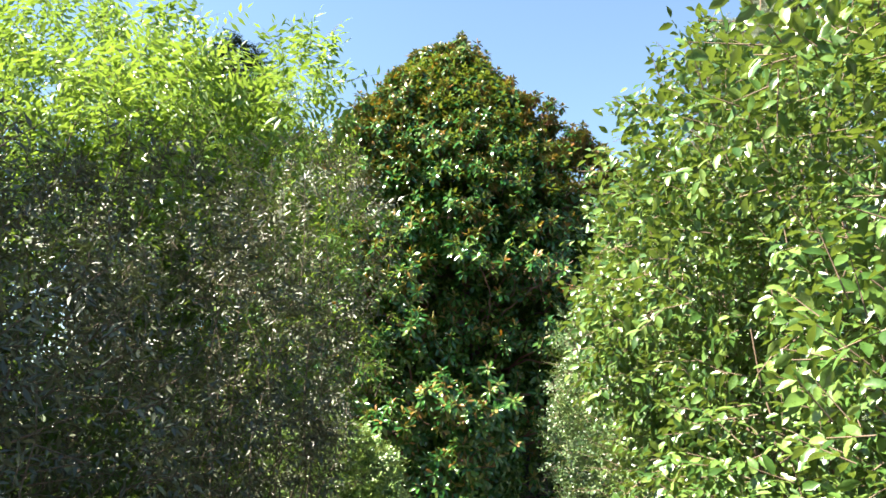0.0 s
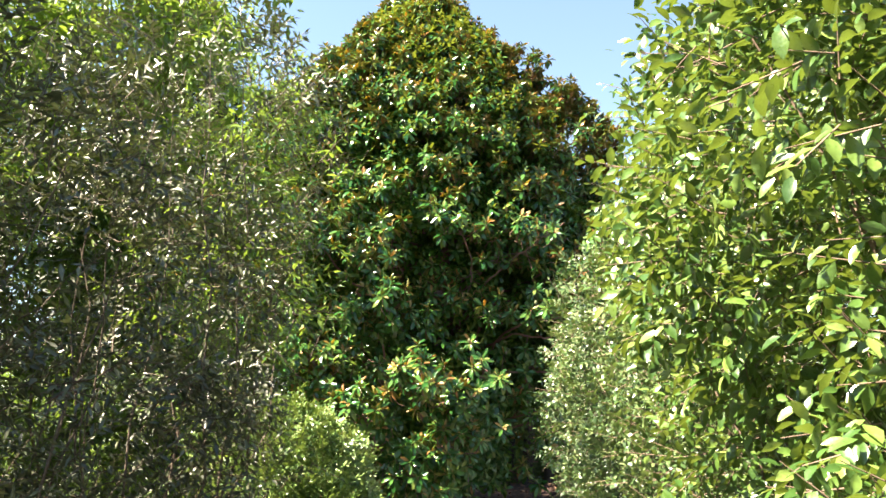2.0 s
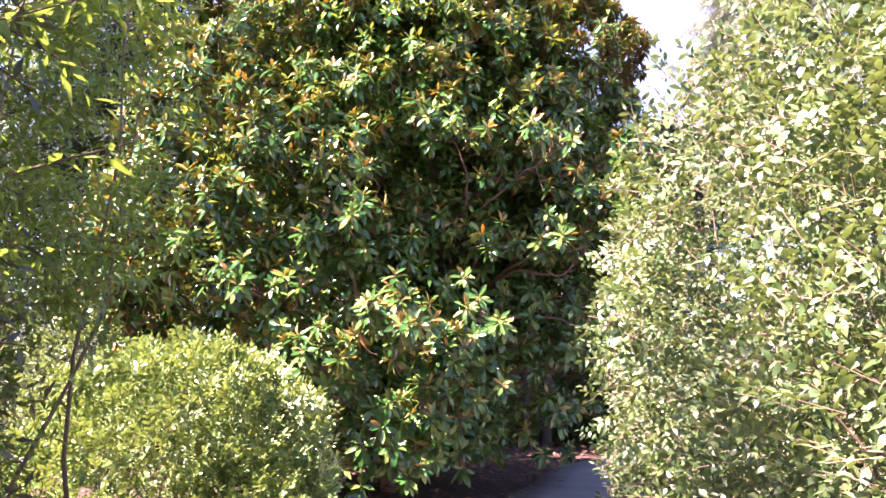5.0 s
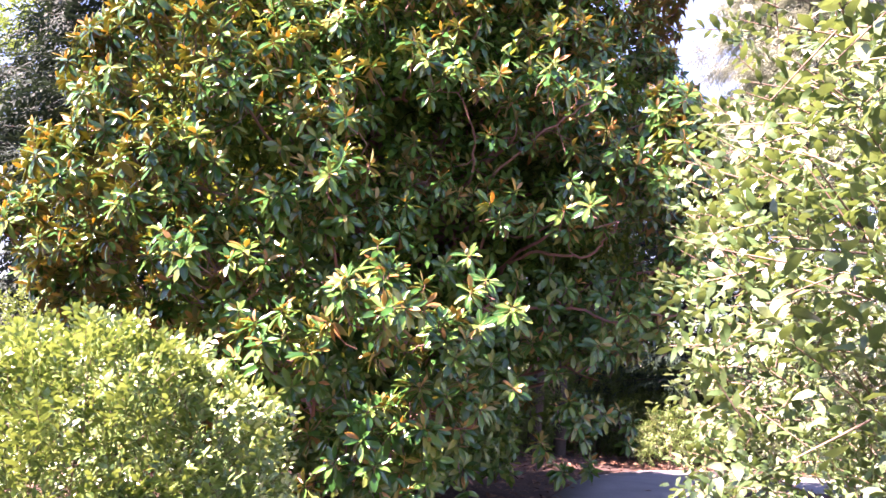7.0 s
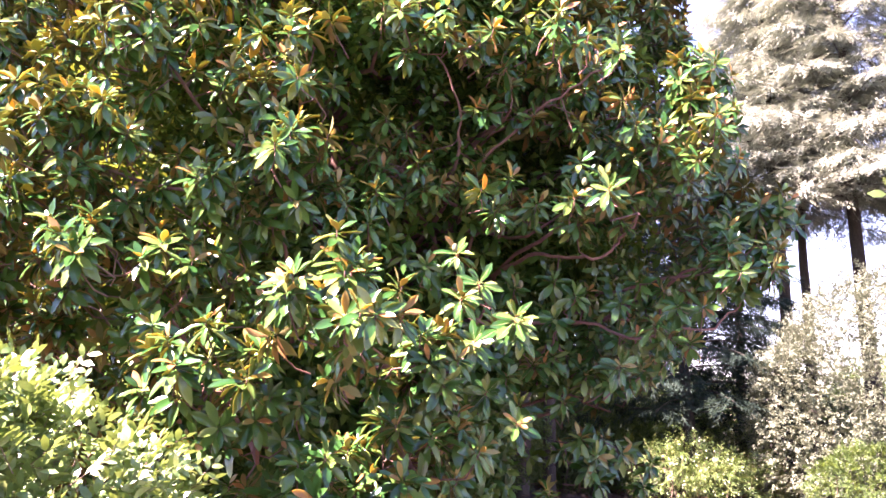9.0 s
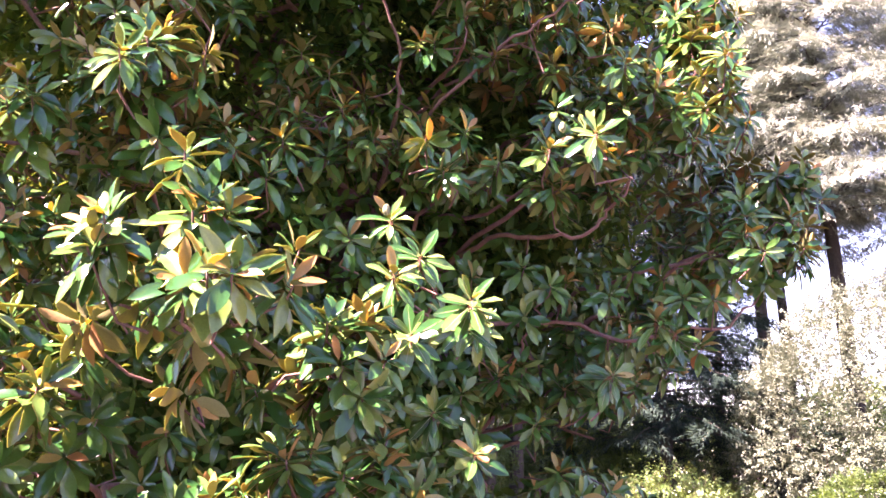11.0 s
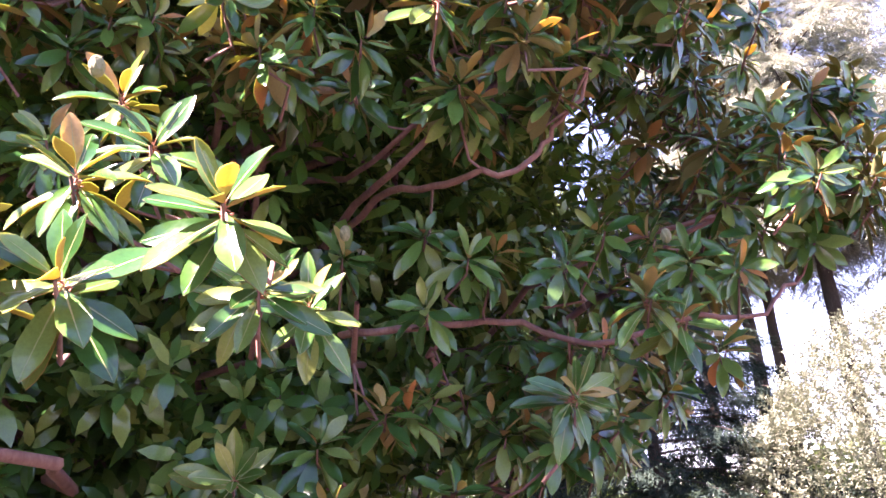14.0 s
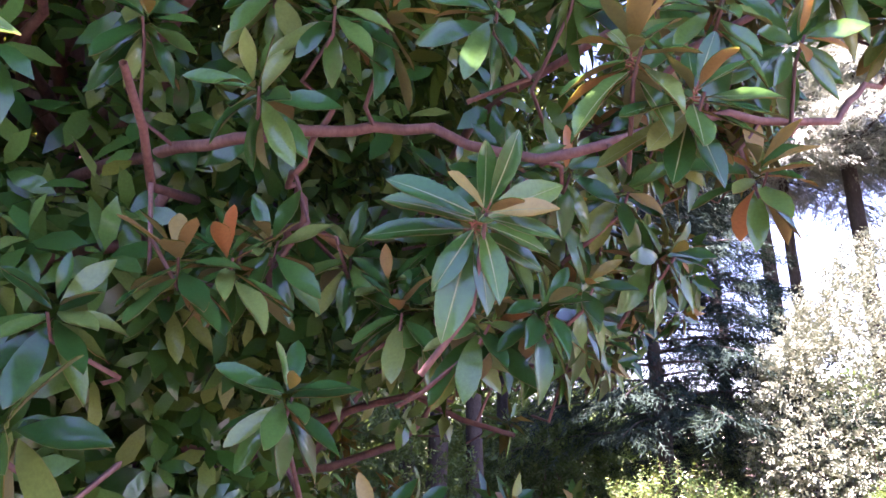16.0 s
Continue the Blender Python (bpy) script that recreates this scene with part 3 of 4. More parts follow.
def magnolia():
    tree = thing("magnolia_tree", MX, MY, 0, "tall evergreen magnolia with glossy dark leaves and rusty undersides", "tree")
    lines = []
    for k in range(4):
        a = 0.6 + k * 1.7
        top = (MX + 0.9 * math.cos(a), MY + 0.9 * math.sin(a), 7.5 + 0.5 * k)
        lines.append((wander((MX + 0.12 * math.cos(a), MY + 0.12 * math.sin(a), -0.1), top, 12, 0.06), taper(12, 0.13, 0.03)))
    for p, r in lines:
        v, q = tubes([(p, r)], 9)
        part("trunk", mesh_of("trunk", v, q, [M_BARKR]), tree, "smooth reddish-brown magnolia stem")
    nodes = [np.concatenate([p for p, r in lines])]
    targets = [(x, y, z) for x, y, z, r in CLUMPS]
    for k in range(34):
        z = RNG.uniform(1.6, 8.6)
        th = RNG.uniform(math.pi * 0.95, math.pi * 2.12) if k < 26 else RNG.uniform(0, math.pi)
        r = mag_radius(z) * 0.82
        targets.append((MX + r * math.cos(th), MY + r * math.sin(th), z))
    # crooked boughs that hang out over the walk
    crooked = [
        [(-1.7, 15.1, 1.6), (-0.9, 14.6, 1.88), (-0.5, 14.2, 1.97), (-0.31, 13.95, 2.03), (-0.17, 13.8, 2.05), (-0.07, 13.65, 2.11), (0.0, 13.5, 2.2), (0.04, 13.45, 2.27), (0.12, 13.3, 2.42)],
        [(-1.8, 15.1, 2.1), (-1.2, 14.4, 2.35), (-0.6, 13.6, 2.42), (-0.05, 13.35, 2.34), (0.33, 13.3, 2.33), (0.75, 13.1, 2.2), (1.3, 13.2, 2.3), (1.6, 13.45, 2.5)],
        [(-1.8, 15.2, 2.6), (-0.9, 14.1, 2.75), (-0.2, 13.4, 2.9), (0.1, 13.1, 2.86), (0.35, 12.95, 2.84), (0.55, 12.9, 2.98), (0.7, 12.8, 3.2)],
        [(-1.8, 15.2, 2.9), (-1.0, 13.6, 3.35), (-0.78, 12.9, 3.6), (-0.8, 12.75, 3.9), (-0.95, 12.6, 4.4)],
        [(-0.85, 13.2, 3.45), (-0.5, 12.8, 3.75), (0.1, 12.7, 4.15), (0.6, 12.7, 4.5)],
    ]
    for line in crooked:
        p = np.array(line)
        m = len(p)
        t = np.linspace(0, m - 1, m * 5)
        p = np.stack([np.interp(t, np.arange(m), p[:, j]) for j in range(3)], 1) + RNG.normal(0, 0.032, (m * 5, 3))
        p[1:-1] = (p[:-2] + p[1:-1] + p[2:]) / 3
        v, q = tubes([(p, taper(len(p), 0.022 if line[0][1] > 14 else 0.014, 0.007))], 8)
        part("limb", mesh_of("limb", v, q, [M_BARKR]), tree, "crooked reddish-brown bough")
        nodes.append(p[8:])
    for tx, ty, tz in targets:
        src = lines[RNG.integers(0, 4)][0]
        z0 = max(1.3, tz - RNG.uniform(0.4, 1.6))
        s = src[np.argmin(np.abs(src[:, 2] - z0))]
        p = wander(s, (tx, ty, tz), 15, 0.17, RNG.uniform(-0.1, 0.3))
        v, q = tubes([(p, taper(15, 0.036 if tz > 1.6 else 0.016, 0.009))], 6)
        part("limb", mesh_of("limb", v, q, [M_BARKR]), tree)
        t = np.linspace(0, 1, 60)
        fine = np.stack([np.interp(t, np.linspace(0, 1, 15), p[:, j]) for j in range(3)], 1)
        nodes.append(fine[15:])
    nodes = np.concatenate(nodes)
    pos, nor, listed = magnolia_places()
    # each whorl on a bent twig from the nearest bough
    tw = []
    near = np.array([np.argmin(np.sum((nodes - p) ** 2, 1)) for p in pos])
    for p, k, nv in zip(pos, near, nor):
        a = nodes[k]
        d = np.linalg.norm(p - a)
        if d > 0.32:
            a = p - nv * 0.22 - np.array([0, 0, 0.12]) + RNG.normal(0, 0.05, 3)
        mid = (a + p) / 2 + RNG.normal(0, 0.05, 3) - np.array([0, 0, 0.06])
        tw.append((np.array([a, mid, p - np.array([0, 0, 0.05]), p + nv * 0.04]), np.array([0.007, 0.0065, 0.0055, 0.004])))
    v, q = tubes(tw, 3)
    part("twig_growth", mesh_of("twig_growth", v, q, [M_BARKR]), tree, "", "stuff")
    # inner shade leaves, close round the stems
    k = 9500
    z = RNG.uniform(0.6, 9.3, k)
    th = RNG.uniform(0, 2 * np.pi, k)
    r = mag_radius(z) * np.sqrt(RNG.uniform(0.05, 0.52, k)) * spread_of(th, z)
    ip = np.stack([MX + r * np.cos(th), MY + r * np.sin(th), z], 1)
    ip = ip[~under_crown(ip, 0.96) & clear_of_walk(ip, 1.9)]
    k = 1600
    th, z = RNG.uniform(math.pi, 2 * math.pi, k), RNG.uniform(0.5, 2.3, k)
    r = mag_radius(z) * RNG.uniform(0.2, 0.68, k)
    low = np.stack([MX + r * np.cos(th), MY + r * np.sin(th), z], 1)
    low = low[~under_crown(low, 0.97) & clear_of_walk(low, 1.7)]
    ip = np.concatenate([ip, low])
    k = 800
    th, z = RNG.uniform(-0.7, 1.2, k), RNG.uniform(2.0, 4.8, k)
    r = mag_radius(z) * RNG.uniform(0.5, 0.88, k)
    ip = np.concatenate([ip, np.stack([MX + r * np.cos(th), MY + r * np.sin(th), z], 1)])
    k = 5000
    th, z = RNG.uniform(0, 2 * math.pi, k), RNG.uniform(4.4, 9.3, k)
    r = mag_radius(z) * RNG.uniform(0.55, 0.9, k)
    ip = np.concatenate([ip, np.stack([MX + r * np.cos(th), MY + r * np.sin(th), z], 1)])
    P, A, Nn, L, Y = whorls(ip, unit(ip - np.array([MX, MY, 3.0])), 8, 0.165)
    v, t = lay_leaves(oval_leaf(0.38, 0.07, 0.02), P, A, Nn, L)
    part("inner_foliage", mesh_of("inner_foliage", v, t, [M_MAG]), tree, "", "stuff")
    order = np.argsort(np.linalg.norm(pos[:listed] - np.array([0.35, 11.7, 2.1]), axis=1))[:16]
    one = np.zeros(len(pos), bool)
    one[order] = True
    front = ~one & (np.linalg.norm(pos - np.array([0.3, 11.4, 2.3]), axis=1) < 2.6)
    fine = ~one & ~front & (pos[:, 1] < 14.2) & (pos[:, 2] < 5.4)
    for name, pick, shapes in (("lower_crown", front, NEAR_SHAPES), ("crown", fine, MAG_SHAPES), ("upper_crown", ~one & ~fine & ~front, FAR_SHAPES)):
        v, t, idx = two_sided(*whorls(pos[pick], nor[pick]), shapes)
        part(name, mesh_of(name, v, t, [M_MAG, M_MAGU, M_YOUNG], idx), tree, "dense whorls of glossy leathery leaves", "stuff")
    leaf_meshes = [near_leaf(*k) for k in ((0.33, 0.30, 0.12, 0.014), (0.30, 0.45, 0.20, 0.02), (0.36, 0.20, 0.05, 0.018), (0.32, 0.35, -0.03, 0.012))]
    P, A, Nn, L, Y = whorls(pos[one], nor[one], 18, 0.172, -0.40, 0.18, 0.45)
    golden = near_leaf(0.36, 0.3, 0.1, 0.014, True)
    single_leaves(tree, leaf_meshes, P[~Y], A[~Y], Nn[~Y], L[~Y])
    single_leaves(tree, [golden], P[Y], A[Y], Nn[Y], L[Y])
    for cx, cy, cz in ((-0.77, 11.97, 2.68), (0.16, 12.27, 3.25), (-0.28, 12.95, 2.6), (-1.9, 11.6, 3.4), (0.9, 13.0, 2.55)):
        bm = bmesh.new()
        bmesh.ops.create_icosphere(bm, subdivisions=3, radius=1.0)
        for w in bm.verts:
            k = 1 + 0.10 * math.sin(14 * math.atan2(w.co.y, w.co.x) + 9 * w.co.z)
            w.co = Vector((w.co.x * 0.019 * k + cx, w.co.y * 0.019 * k + cy, w.co.z * 0.031 + cz))
        me = bpy.data.meshes.new("seed_cone")
        bm.to_mesh(me)
        bm.free()
        me.materials.append(M_CONE)
        part("seed_cone", me, tree, "pale felted green seed cone")
    return tree


def near_leaf(width, fold, sag, wave, young=False):
    """One leathery leaf: two skins, a raised pale midrib and a rusty stalk."""
    shape = broad_leaf(width, fold, sag, wave, LEAF_ROWS)
    v, t, idx = two_sided(np.zeros((1, 3)), np.array([[1.0, 0, 0]]), np.array([[0, 0, 1.0]]), np.ones(1), np.array([young]), [shape])
    us = np.linspace(0, 0.97, 8)
    rib = []
    for u in us:
        w = 0.011 * (1.15 - u)
        rib += [(u, -w, -sag * u * u + 0.005), (u, w, -sag * u * u + 0.005)]
    rt = []
    for k in range(7):
        rt += [(2 * k, 2 * k + 3, 2 * k + 1), (2 * k, 2 * k + 2, 2 * k + 3)]
    sv, sq = tubes([(np.array([(-0.14, 0, -0.02), (-0.06, 0, 0.0), (0.03, 0, -0.002)]), np.array([0.015, 0.012, 0.010]))], 4)
    st = np.concatenate([sq[:, [0, 1, 2]], sq[:, [0, 2, 3]]])
    v, t = joined([(v, t), (np.array(rib), np.array(rt)), (sv, st)])
    idx = np.concatenate([idx, np.full(len(rt), 3), np.full(len(st), 4)])
    return mesh_of("leaf", v, t, [M_MAG, M_MAGU, M_YOUNG, M_RIB, M_STALK], idx)


def single_leaves(tree, meshes, P, A, Nn, L):
    base = Matrix.Translation(-Vector(tree.location))
    for k in range(len(P)):
        a = Vector(A[k])
        n = Vector(Nn[k])
        n = (n - a * n.dot(a)).normalized()
        s = n.cross(a)
        m = Matrix((a, s, n)).transposed().to_4x4()
        ob = new("leaf", meshes[k % len(meshes)])
        ob.parent = tree
        ob.matrix_basis = base @ Matrix.Translation(P[k]) @ m @ Matrix.Scale(float(L[k]), 4)


magnolia()


# ---- shrubs beside the walk ----
def shrub(name, label, category, base, lumps, count, template, per, twig, leaf, mat, stems, depth=0.16, cut=-0.2, gap=0.42, spread=0.6, up=0.25, jitter=0.5, sag=0.0, clump=1.6, single=0, stem_r=0.02, view=None, twig_r=0.0022, bark=None, shoots=None, fork=1):
    bark = bark or M_TWIG
    bush = thing(name, base[0], base[1], 0, label, category)
    pos, nor = on_lumps(lumps, count, depth)
    ok = clumpy(pos, clump, cut) & clear_of_walk(pos, gap) & (clear_of_walk(pos, gap + 0.2) | (pos[:, 1] > 6.9))
    if view is not None:
        ok &= view(pos)
    pos, nor = pos[ok], nor[ok]
    v, t, a, b = twiggy(pos, nor, template, per, twig, leaf, spread, up, jitter, sag)
    if single:
        order = np.argsort(np.abs(pos[:, 1] - base[1]) + np.abs(pos[:, 0] + 0.3))[:single]
        one = np.zeros(len(pos), bool)
        one[order] = True
        nv = len(template[0])
        nt = len(template[1])
        drop = np.tile(one, per)
        v = v.reshape(-1, nv, 3)[~drop].reshape(-1, 3)
        k = (~drop).sum()
        t = (template[1][None] + (np.arange(k) * nv)[:, None, None]).reshape(-1, 3)
    part("foliage", mesh_of("foliage", v, t, [mat]), bush, "", "stuff")
    if single:
        meshes = [mesh_of("leaf", template[0], template[1], [mat])]
        s = np.repeat(pos[one], 5, 0) + RNG.normal(0, 0.04, (single * 5, 3))
        ax = unit(np.repeat(nor[one], 5, 0) + RNG.normal(0, 0.7, (single * 5, 3)) - np.array([0, 0, sag]))
        nm = unit(RNG.normal(0, 0.4, (single * 5, 3)) + np.array([-0.3, 0, 0.8]))
        single_leaves(bush, meshes, s, ax, nm, leaf * RNG.uniform(0.8, 1.2, single * 5))
    if shoots:
        p2, n2 = on_lumps(shoots[0], shoots[1], 0.3)
        ok = clear_of_walk(p2, gap)
        v, t, a2, b2 = twiggy(p2[ok], n2[ok], template, 9, twig * 1.3, leaf * 1.1, spread, 0.1, 0.6, 0.25)
        part("young_shoot_growth", mesh_of("young_shoot_growth", v, t, [shoots[2]]), bush, "bright green young shoots", "stuff")
        a, b = np.concatenate([a, a2]), np.concatenate([b, b2])
    a, b = a[::2], b[::2]
    v, q = sticks(a, b, twig_r, twig_r * 0.5)
    if name != "background_shrub":
        part("twig_growth", mesh_of("twig_growth", v, q, [bark]), bush, "", "stuff")
    for k in range(stems):
        c, r = lumps[k % len(lumps)]
        tip = np.array(c) + unit(RNG.normal(size=3) + np.array([0, 0, 0.5])) * np.array(r) * 0.85
        root = np.array([c[0] * 0.8 + base[0] * 0.2, c[1] * 0.8 + base[1] * 0.2, 0]) + np.append(RNG.normal(0, 0.15, 2), -0.06)
        if not clear_of_walk(tip[None], gap + 0.1)[0] or min(r) < 0.45:
            continue
        p = wander(root, tip, 10, 0.07)
        v, q = tubes([(p, taper(10, stem_r, stem_r * 0.22))], 5)
        part("stem", mesh_of("stem", v, q, [bark]), bush)
    return bush


# tall large-leaved shrub on one side of the walk
shrub("broadleaf_shrub", "tall sunlit shrub with large oval green leaves beside the path", "shrub", (1.7, 3.0),
      [((1.55, 1.7, 1.4), (0.95, 1.2, 1.5)), ((1.35, 3.0, 1.5), (0.85, 1.0, 1.5)), ((1.5, 4.2, 1.7), (1.0, 1.0, 1.75)), ((1.1, 2.9, 2.45), (0.80, 0.9, 0.75)), ((1.9, 3.4, 2.9), (1.0, 1.3, 0.95)), ((0.95, 1.5, 2.3), (0.5, 0.5, 0.4)), ((0.75, 3.7, 2.2), (0.55, 0.6, 0.6)), ((0.8, 4.6, 2.5), (0.5, 0.6, 0.6))],
      30000, broad_leaf(0.46, 0.32, 0.20, 0.02), 6, 0.15, 0.046, M_HEDGE, 40, gap=0.36, cut=-0.04, clump=2.4, depth=0.2, jitter=0.7, sag=0.2, single=55, stem_r=0.011, view=lambda p: (p[:, 0] < 1.9) | (RNG.uniform(size=len(p)) < 0.35))

# pale small-leaved shrub further along the same side
shrub("small_leaf_shrub", "tall sunlit shrub with small pale green leaves and brown twigs", "shrub", (1.5, 6.6),
      [((1.45, 5.6, 1.6), (1.15, 1.1, 1.65)), ((1.25, 6.5, 1.9), (1.1, 0.95, 1.35)), ((1.35, 6.8, 0.9), (1.1, 0.95, 0.95)), ((0.95, 7.1, 1.7), (0.85, 0.75, 1.05)), ((1.1, 7.3, 1.2), (0.85, 0.62, 1.1)), ((1.5, 7.0, 2.3), (0.8, 0.75, 0.9)), ((1.9, 7.5, 1.6), (0.9, 0.7, 1.4)), ((2.2, 5.9, 2.5), (0.9, 1.1, 0.9)), ((0.95, 7.6, 0.8), (0.75, 0.7, 0.85)), ((1.0, 7.95, 1.6), (0.82, 0.5, 1.25))],
      36000, oval_leaf(0.42, 0.09, 0.035), 7, 0.13, 0.037, M_SMALL, 36, stem_r=0.012, gap=0.36, cut=-0.07, clump=2.4, depth=0.2, jitter=0.75, single=40, twig_r=0.0024, view=lambda p: (p[:, 0] < 2.0) | (RNG.uniform(size=len(p)) < 0.35))

# dark narrow-leaved shrub on the other side
shrub("narrowleaf_shrub", "tall shaded shrub with narrow grey-green leaves and bare twigs", "shrub", (-2.4, 3.4),
      [((-2.1, 1.9, 1.2), (1.0, 1.4, 1.4)), ((-2.0, 3.4, 1.3), (1.05, 1.2, 1.55)), ((-2.1, 4.5, 1.35), (1.1, 0.95, 1.55)), ((-3.0, 3.2, 1.7), (1.2, 1.9, 1.35)), ((-1.45, 4.35, 2.3), (0.6, 0.55, 1.0)), ((-2.3, 2.4, 1.0), (0.8, 1.7, 1.1)), ((-3.3, 2.0, 1.1), (0.8, 1.8, 1.3)), ((-2.4, 4.2, 1.1), (0.7, 0.8, 1.2))],
      34000, small_leaf(0.27, 0.3, 0.10), 8, 0.16, 0.042, M_WILLOW, 80, cut=0.04, clump=2.2, bark=M_PALETWIG, depth=0.2, view=lambda p: (p[:, 0] > -3.0) | (RNG.uniform(size=len(p)) < 0.4), sag=0.15, single=40, stem_r=0.009, gap=0.65, twig_r=0.0026, shoots=([((-1.25, 4.6, 2.0), (0.4, 0.45, 1.05)), ((-2.0, 5.1, 1.2), (0.7, 0.4, 1.0)), ((-1.75, 4.95, 2.5), (0.7, 0.4, 0.9)), ((-1.0, 4.5, 2.3), (0.35, 0.35, 0.6))], 300, M_BRIGHT))

# young yellow-green tree behind it
shrub("young_ash_tree", "slender tree with bright yellow-green feathery leaves", "tree", (-3.6, 5.0),
      [((-3.5, 5.5, 3.9), (1.3, 1.0, 1.2)), ((-4.0, 6.5, 3.4), (1.0, 0.8, 1.2)), ((-4.7, 6.3, 4.6), (1.4, 1.3, 1.1)), ((-1.9, 5.4, 4.1), (0.35, 0.35, 0.6))],
      6000, plain_leaf(0.30, 0.2, 0.15), 9, 0.32, 0.095, M_BRIGHT, 14, cut=-0.1, sag=0.2, depth=0.3, spread=0.75)

# slender green shrub between it and the bush
shrub("slender_shrub", "tall slender shrub with fine pale green leaves", "shrub", (-2.4, 6.5),
      [((-2.2, 6.4, 2.4), (0.6, 0.5, 1.5)), ((-2.05, 6.5, 3.6), (0.45, 0.4, 0.9)), ((-2.95, 6.8, 2.6), (0.7, 0.6, 1.6)), ((-2.5, 6.6, 4.3), (0.45, 0.4, 0.6))],
      5200, plain_leaf(0.30, 0.3, 0.12), 8, 0.2, 0.058, M_BRIGHT, 14, cut=-0.05, clump=2.2, sag=0.15, depth=0.25, stem_r=0.014)

# round bush
shrub("round_bush", "rounded bright green bush with small leaves on mulch", "bush", (-2.75, 9.6),
      [((-2.75, 9.65, 0.72), (1.1, 1.05, 1.05)), ((-3.55, 9.9, 0.6), (0.9, 0.9, 0.8)), ((-2.3, 9.4, 0.5), (0.8, 0.8, 0.6)), ((-2.5, 9.45, 1.35), (0.42, 0.4, 0.36)), ((-3.1, 9.4, 1.1), (0.45, 0.45, 0.45))],
      9500, oval_leaf(0.42, 0.08, 0.03), 7, 0.13, 0.056, M_BUSH, 16, depth=0.14, cut=-0.03, clump=3.0, up=0.5, single=30, stem_r=0.012)


# ---- trees behind ----
def conifer(name, label, x, y, height, radius, z0, mat, tiers, droop, tufts, size, trunk_r, seed_turn=0.0, lean=0.0):
    """Conifer with tiers of flat drooping boughs, each a branch with many needle sprays."""
    tree = thing(name, x, y, 0, label, "conifer", "conifers beyond the path")
    v, q = tubes([(wander((x, y, -0.1), (x + lean, y, height), 14, 0.05), taper(14, trunk_r, 0.02))], 9)
    part("trunk", mesh_of("trunk", v, q, [M_BARK]), tree)
    boughs, P, A, Nn, L = [], [], [], [], []
    for k in range(tiers):
        f = k / (tiers - 1)
        z = z0 + (height - z0) * f ** 1.05
        a = k * 2.4 + seed_turn + RNG.normal(0, 0.2)
        r = radius * (1 - 0.92 * f) * RNG.uniform(0.75, 1.15) + 0.15
        out = np.array([math.cos(a), math.sin(a), 0.0])
        t = np.linspace(0, 1, 8)[:, None]
        p = np.array([x + lean * z / height, y, z]) + out * r * t + np.array([0, 0, 1.0]) * (0.12 * r * t - droop * r * t ** 2)
        boughs.append((p, taper(8, 0.012 + 0.02 * r / 3, 0.006)))
        m = int(tufts * (0.3 + r / radius))
        u = RNG.uniform(0.18, 1.0, m) ** 0.8
        base = np.stack([np.interp(u, np.linspace(0, 1, 8), p[:, j]) for j in range(3)], 1)
        side = np.cross(out, np.array([0, 0, 1.0]))
        w = RNG.normal(0, 0.20 * r, m) * (1.1 - u * 0.7)
        base = base + side * w[:, None] + np.array([0, 0, 1.0]) * (RNG.normal(0, 0.06, m) - 0.25 * np.abs(w))[:, None]
        P.append(base)
        A.append(unit(out * 0.7 + side * np.sign(w)[:, None] * 0.8 + np.array([0, 0, -0.45]) + RNG.normal(0, 0.35, (m, 3))))
        Nn.append(unit(np.array([0, 0, 1.0]) + RNG.normal(0, 0.35, (m, 3))))
        L.append(size * RNG.uniform(0.6, 1.4, m))
    v, q = tubes(boughs, 4)
    part("bough_growth", mesh_of("bough_growth", v, q, [M_BARK]), tree, "", "stuff")
    v, t = lay_leaves(spray_shape(), *(np.concatenate(k) for k in (P, A, Nn, L)))
    part("needle_cover", mesh_of("needle_cover", v, t, [mat]), tree, "", "stuff")
    return tree


def spray_shape():
    """A flat spray of needles: a stem with side blades, hanging a little."""
    v, t = [], []
    for k in range(7):
        u = 0.08 + 0.13 * k
        s = 1 if k % 2 else -1
        w = 0.30 * (1 - 0.5 * u)
        b = len(v)
        v += [(u - 0.03, 0, -0.1 * u), (u + 0.05, 0, -0.1 * u), (u + 0.22, s * w, -0.1 * u - 0.06)]
        t.append((b, b + 1, b + 2) if s < 0 else (b, b + 2, b + 1))
    b = len(v)
    v += [(0, -0.025, 0), (0, 0.025, 0), (1, 0, -0.15)]
    t.append((b, b + 1, b + 2))
    return np.array(v, float), np.array(t)


conifer("cedar_tree", "tall pale grey-green cedar with tiers of drooping boughs", 9.4, 27.6, 20, 4.6, 7.6, M_CEDAR, 120, 0.26, 260, 0.42, 0.24)
conifer("cedar_tree", "pale grey-green cedar standing behind shrubs", 14.5, 25.5, 17, 5.0, 5.5, M_CEDAR, 90, 0.26, 220, 0.44, 0.28, 1.0)
conifer("cedar_tree", "tall cedar with bare lower trunk and pale needles", 7.7, 28.6, 18, 4.0, 7.4, M_CEDAR, 110, 0.26, 220, 0.42, 0.22, 2.0)
conifer("cedar_tree", "slender cedar with bare lower trunk", 8.6, 29.4, 16, 3.2, 7.8, M_CEDAR, 70, 0.26, 160, 0.42, 0.20, 3.1)
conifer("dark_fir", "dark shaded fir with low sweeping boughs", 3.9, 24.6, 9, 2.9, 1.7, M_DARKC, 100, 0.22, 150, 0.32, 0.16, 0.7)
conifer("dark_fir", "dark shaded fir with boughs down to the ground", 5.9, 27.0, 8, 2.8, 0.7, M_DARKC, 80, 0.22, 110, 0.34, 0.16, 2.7)
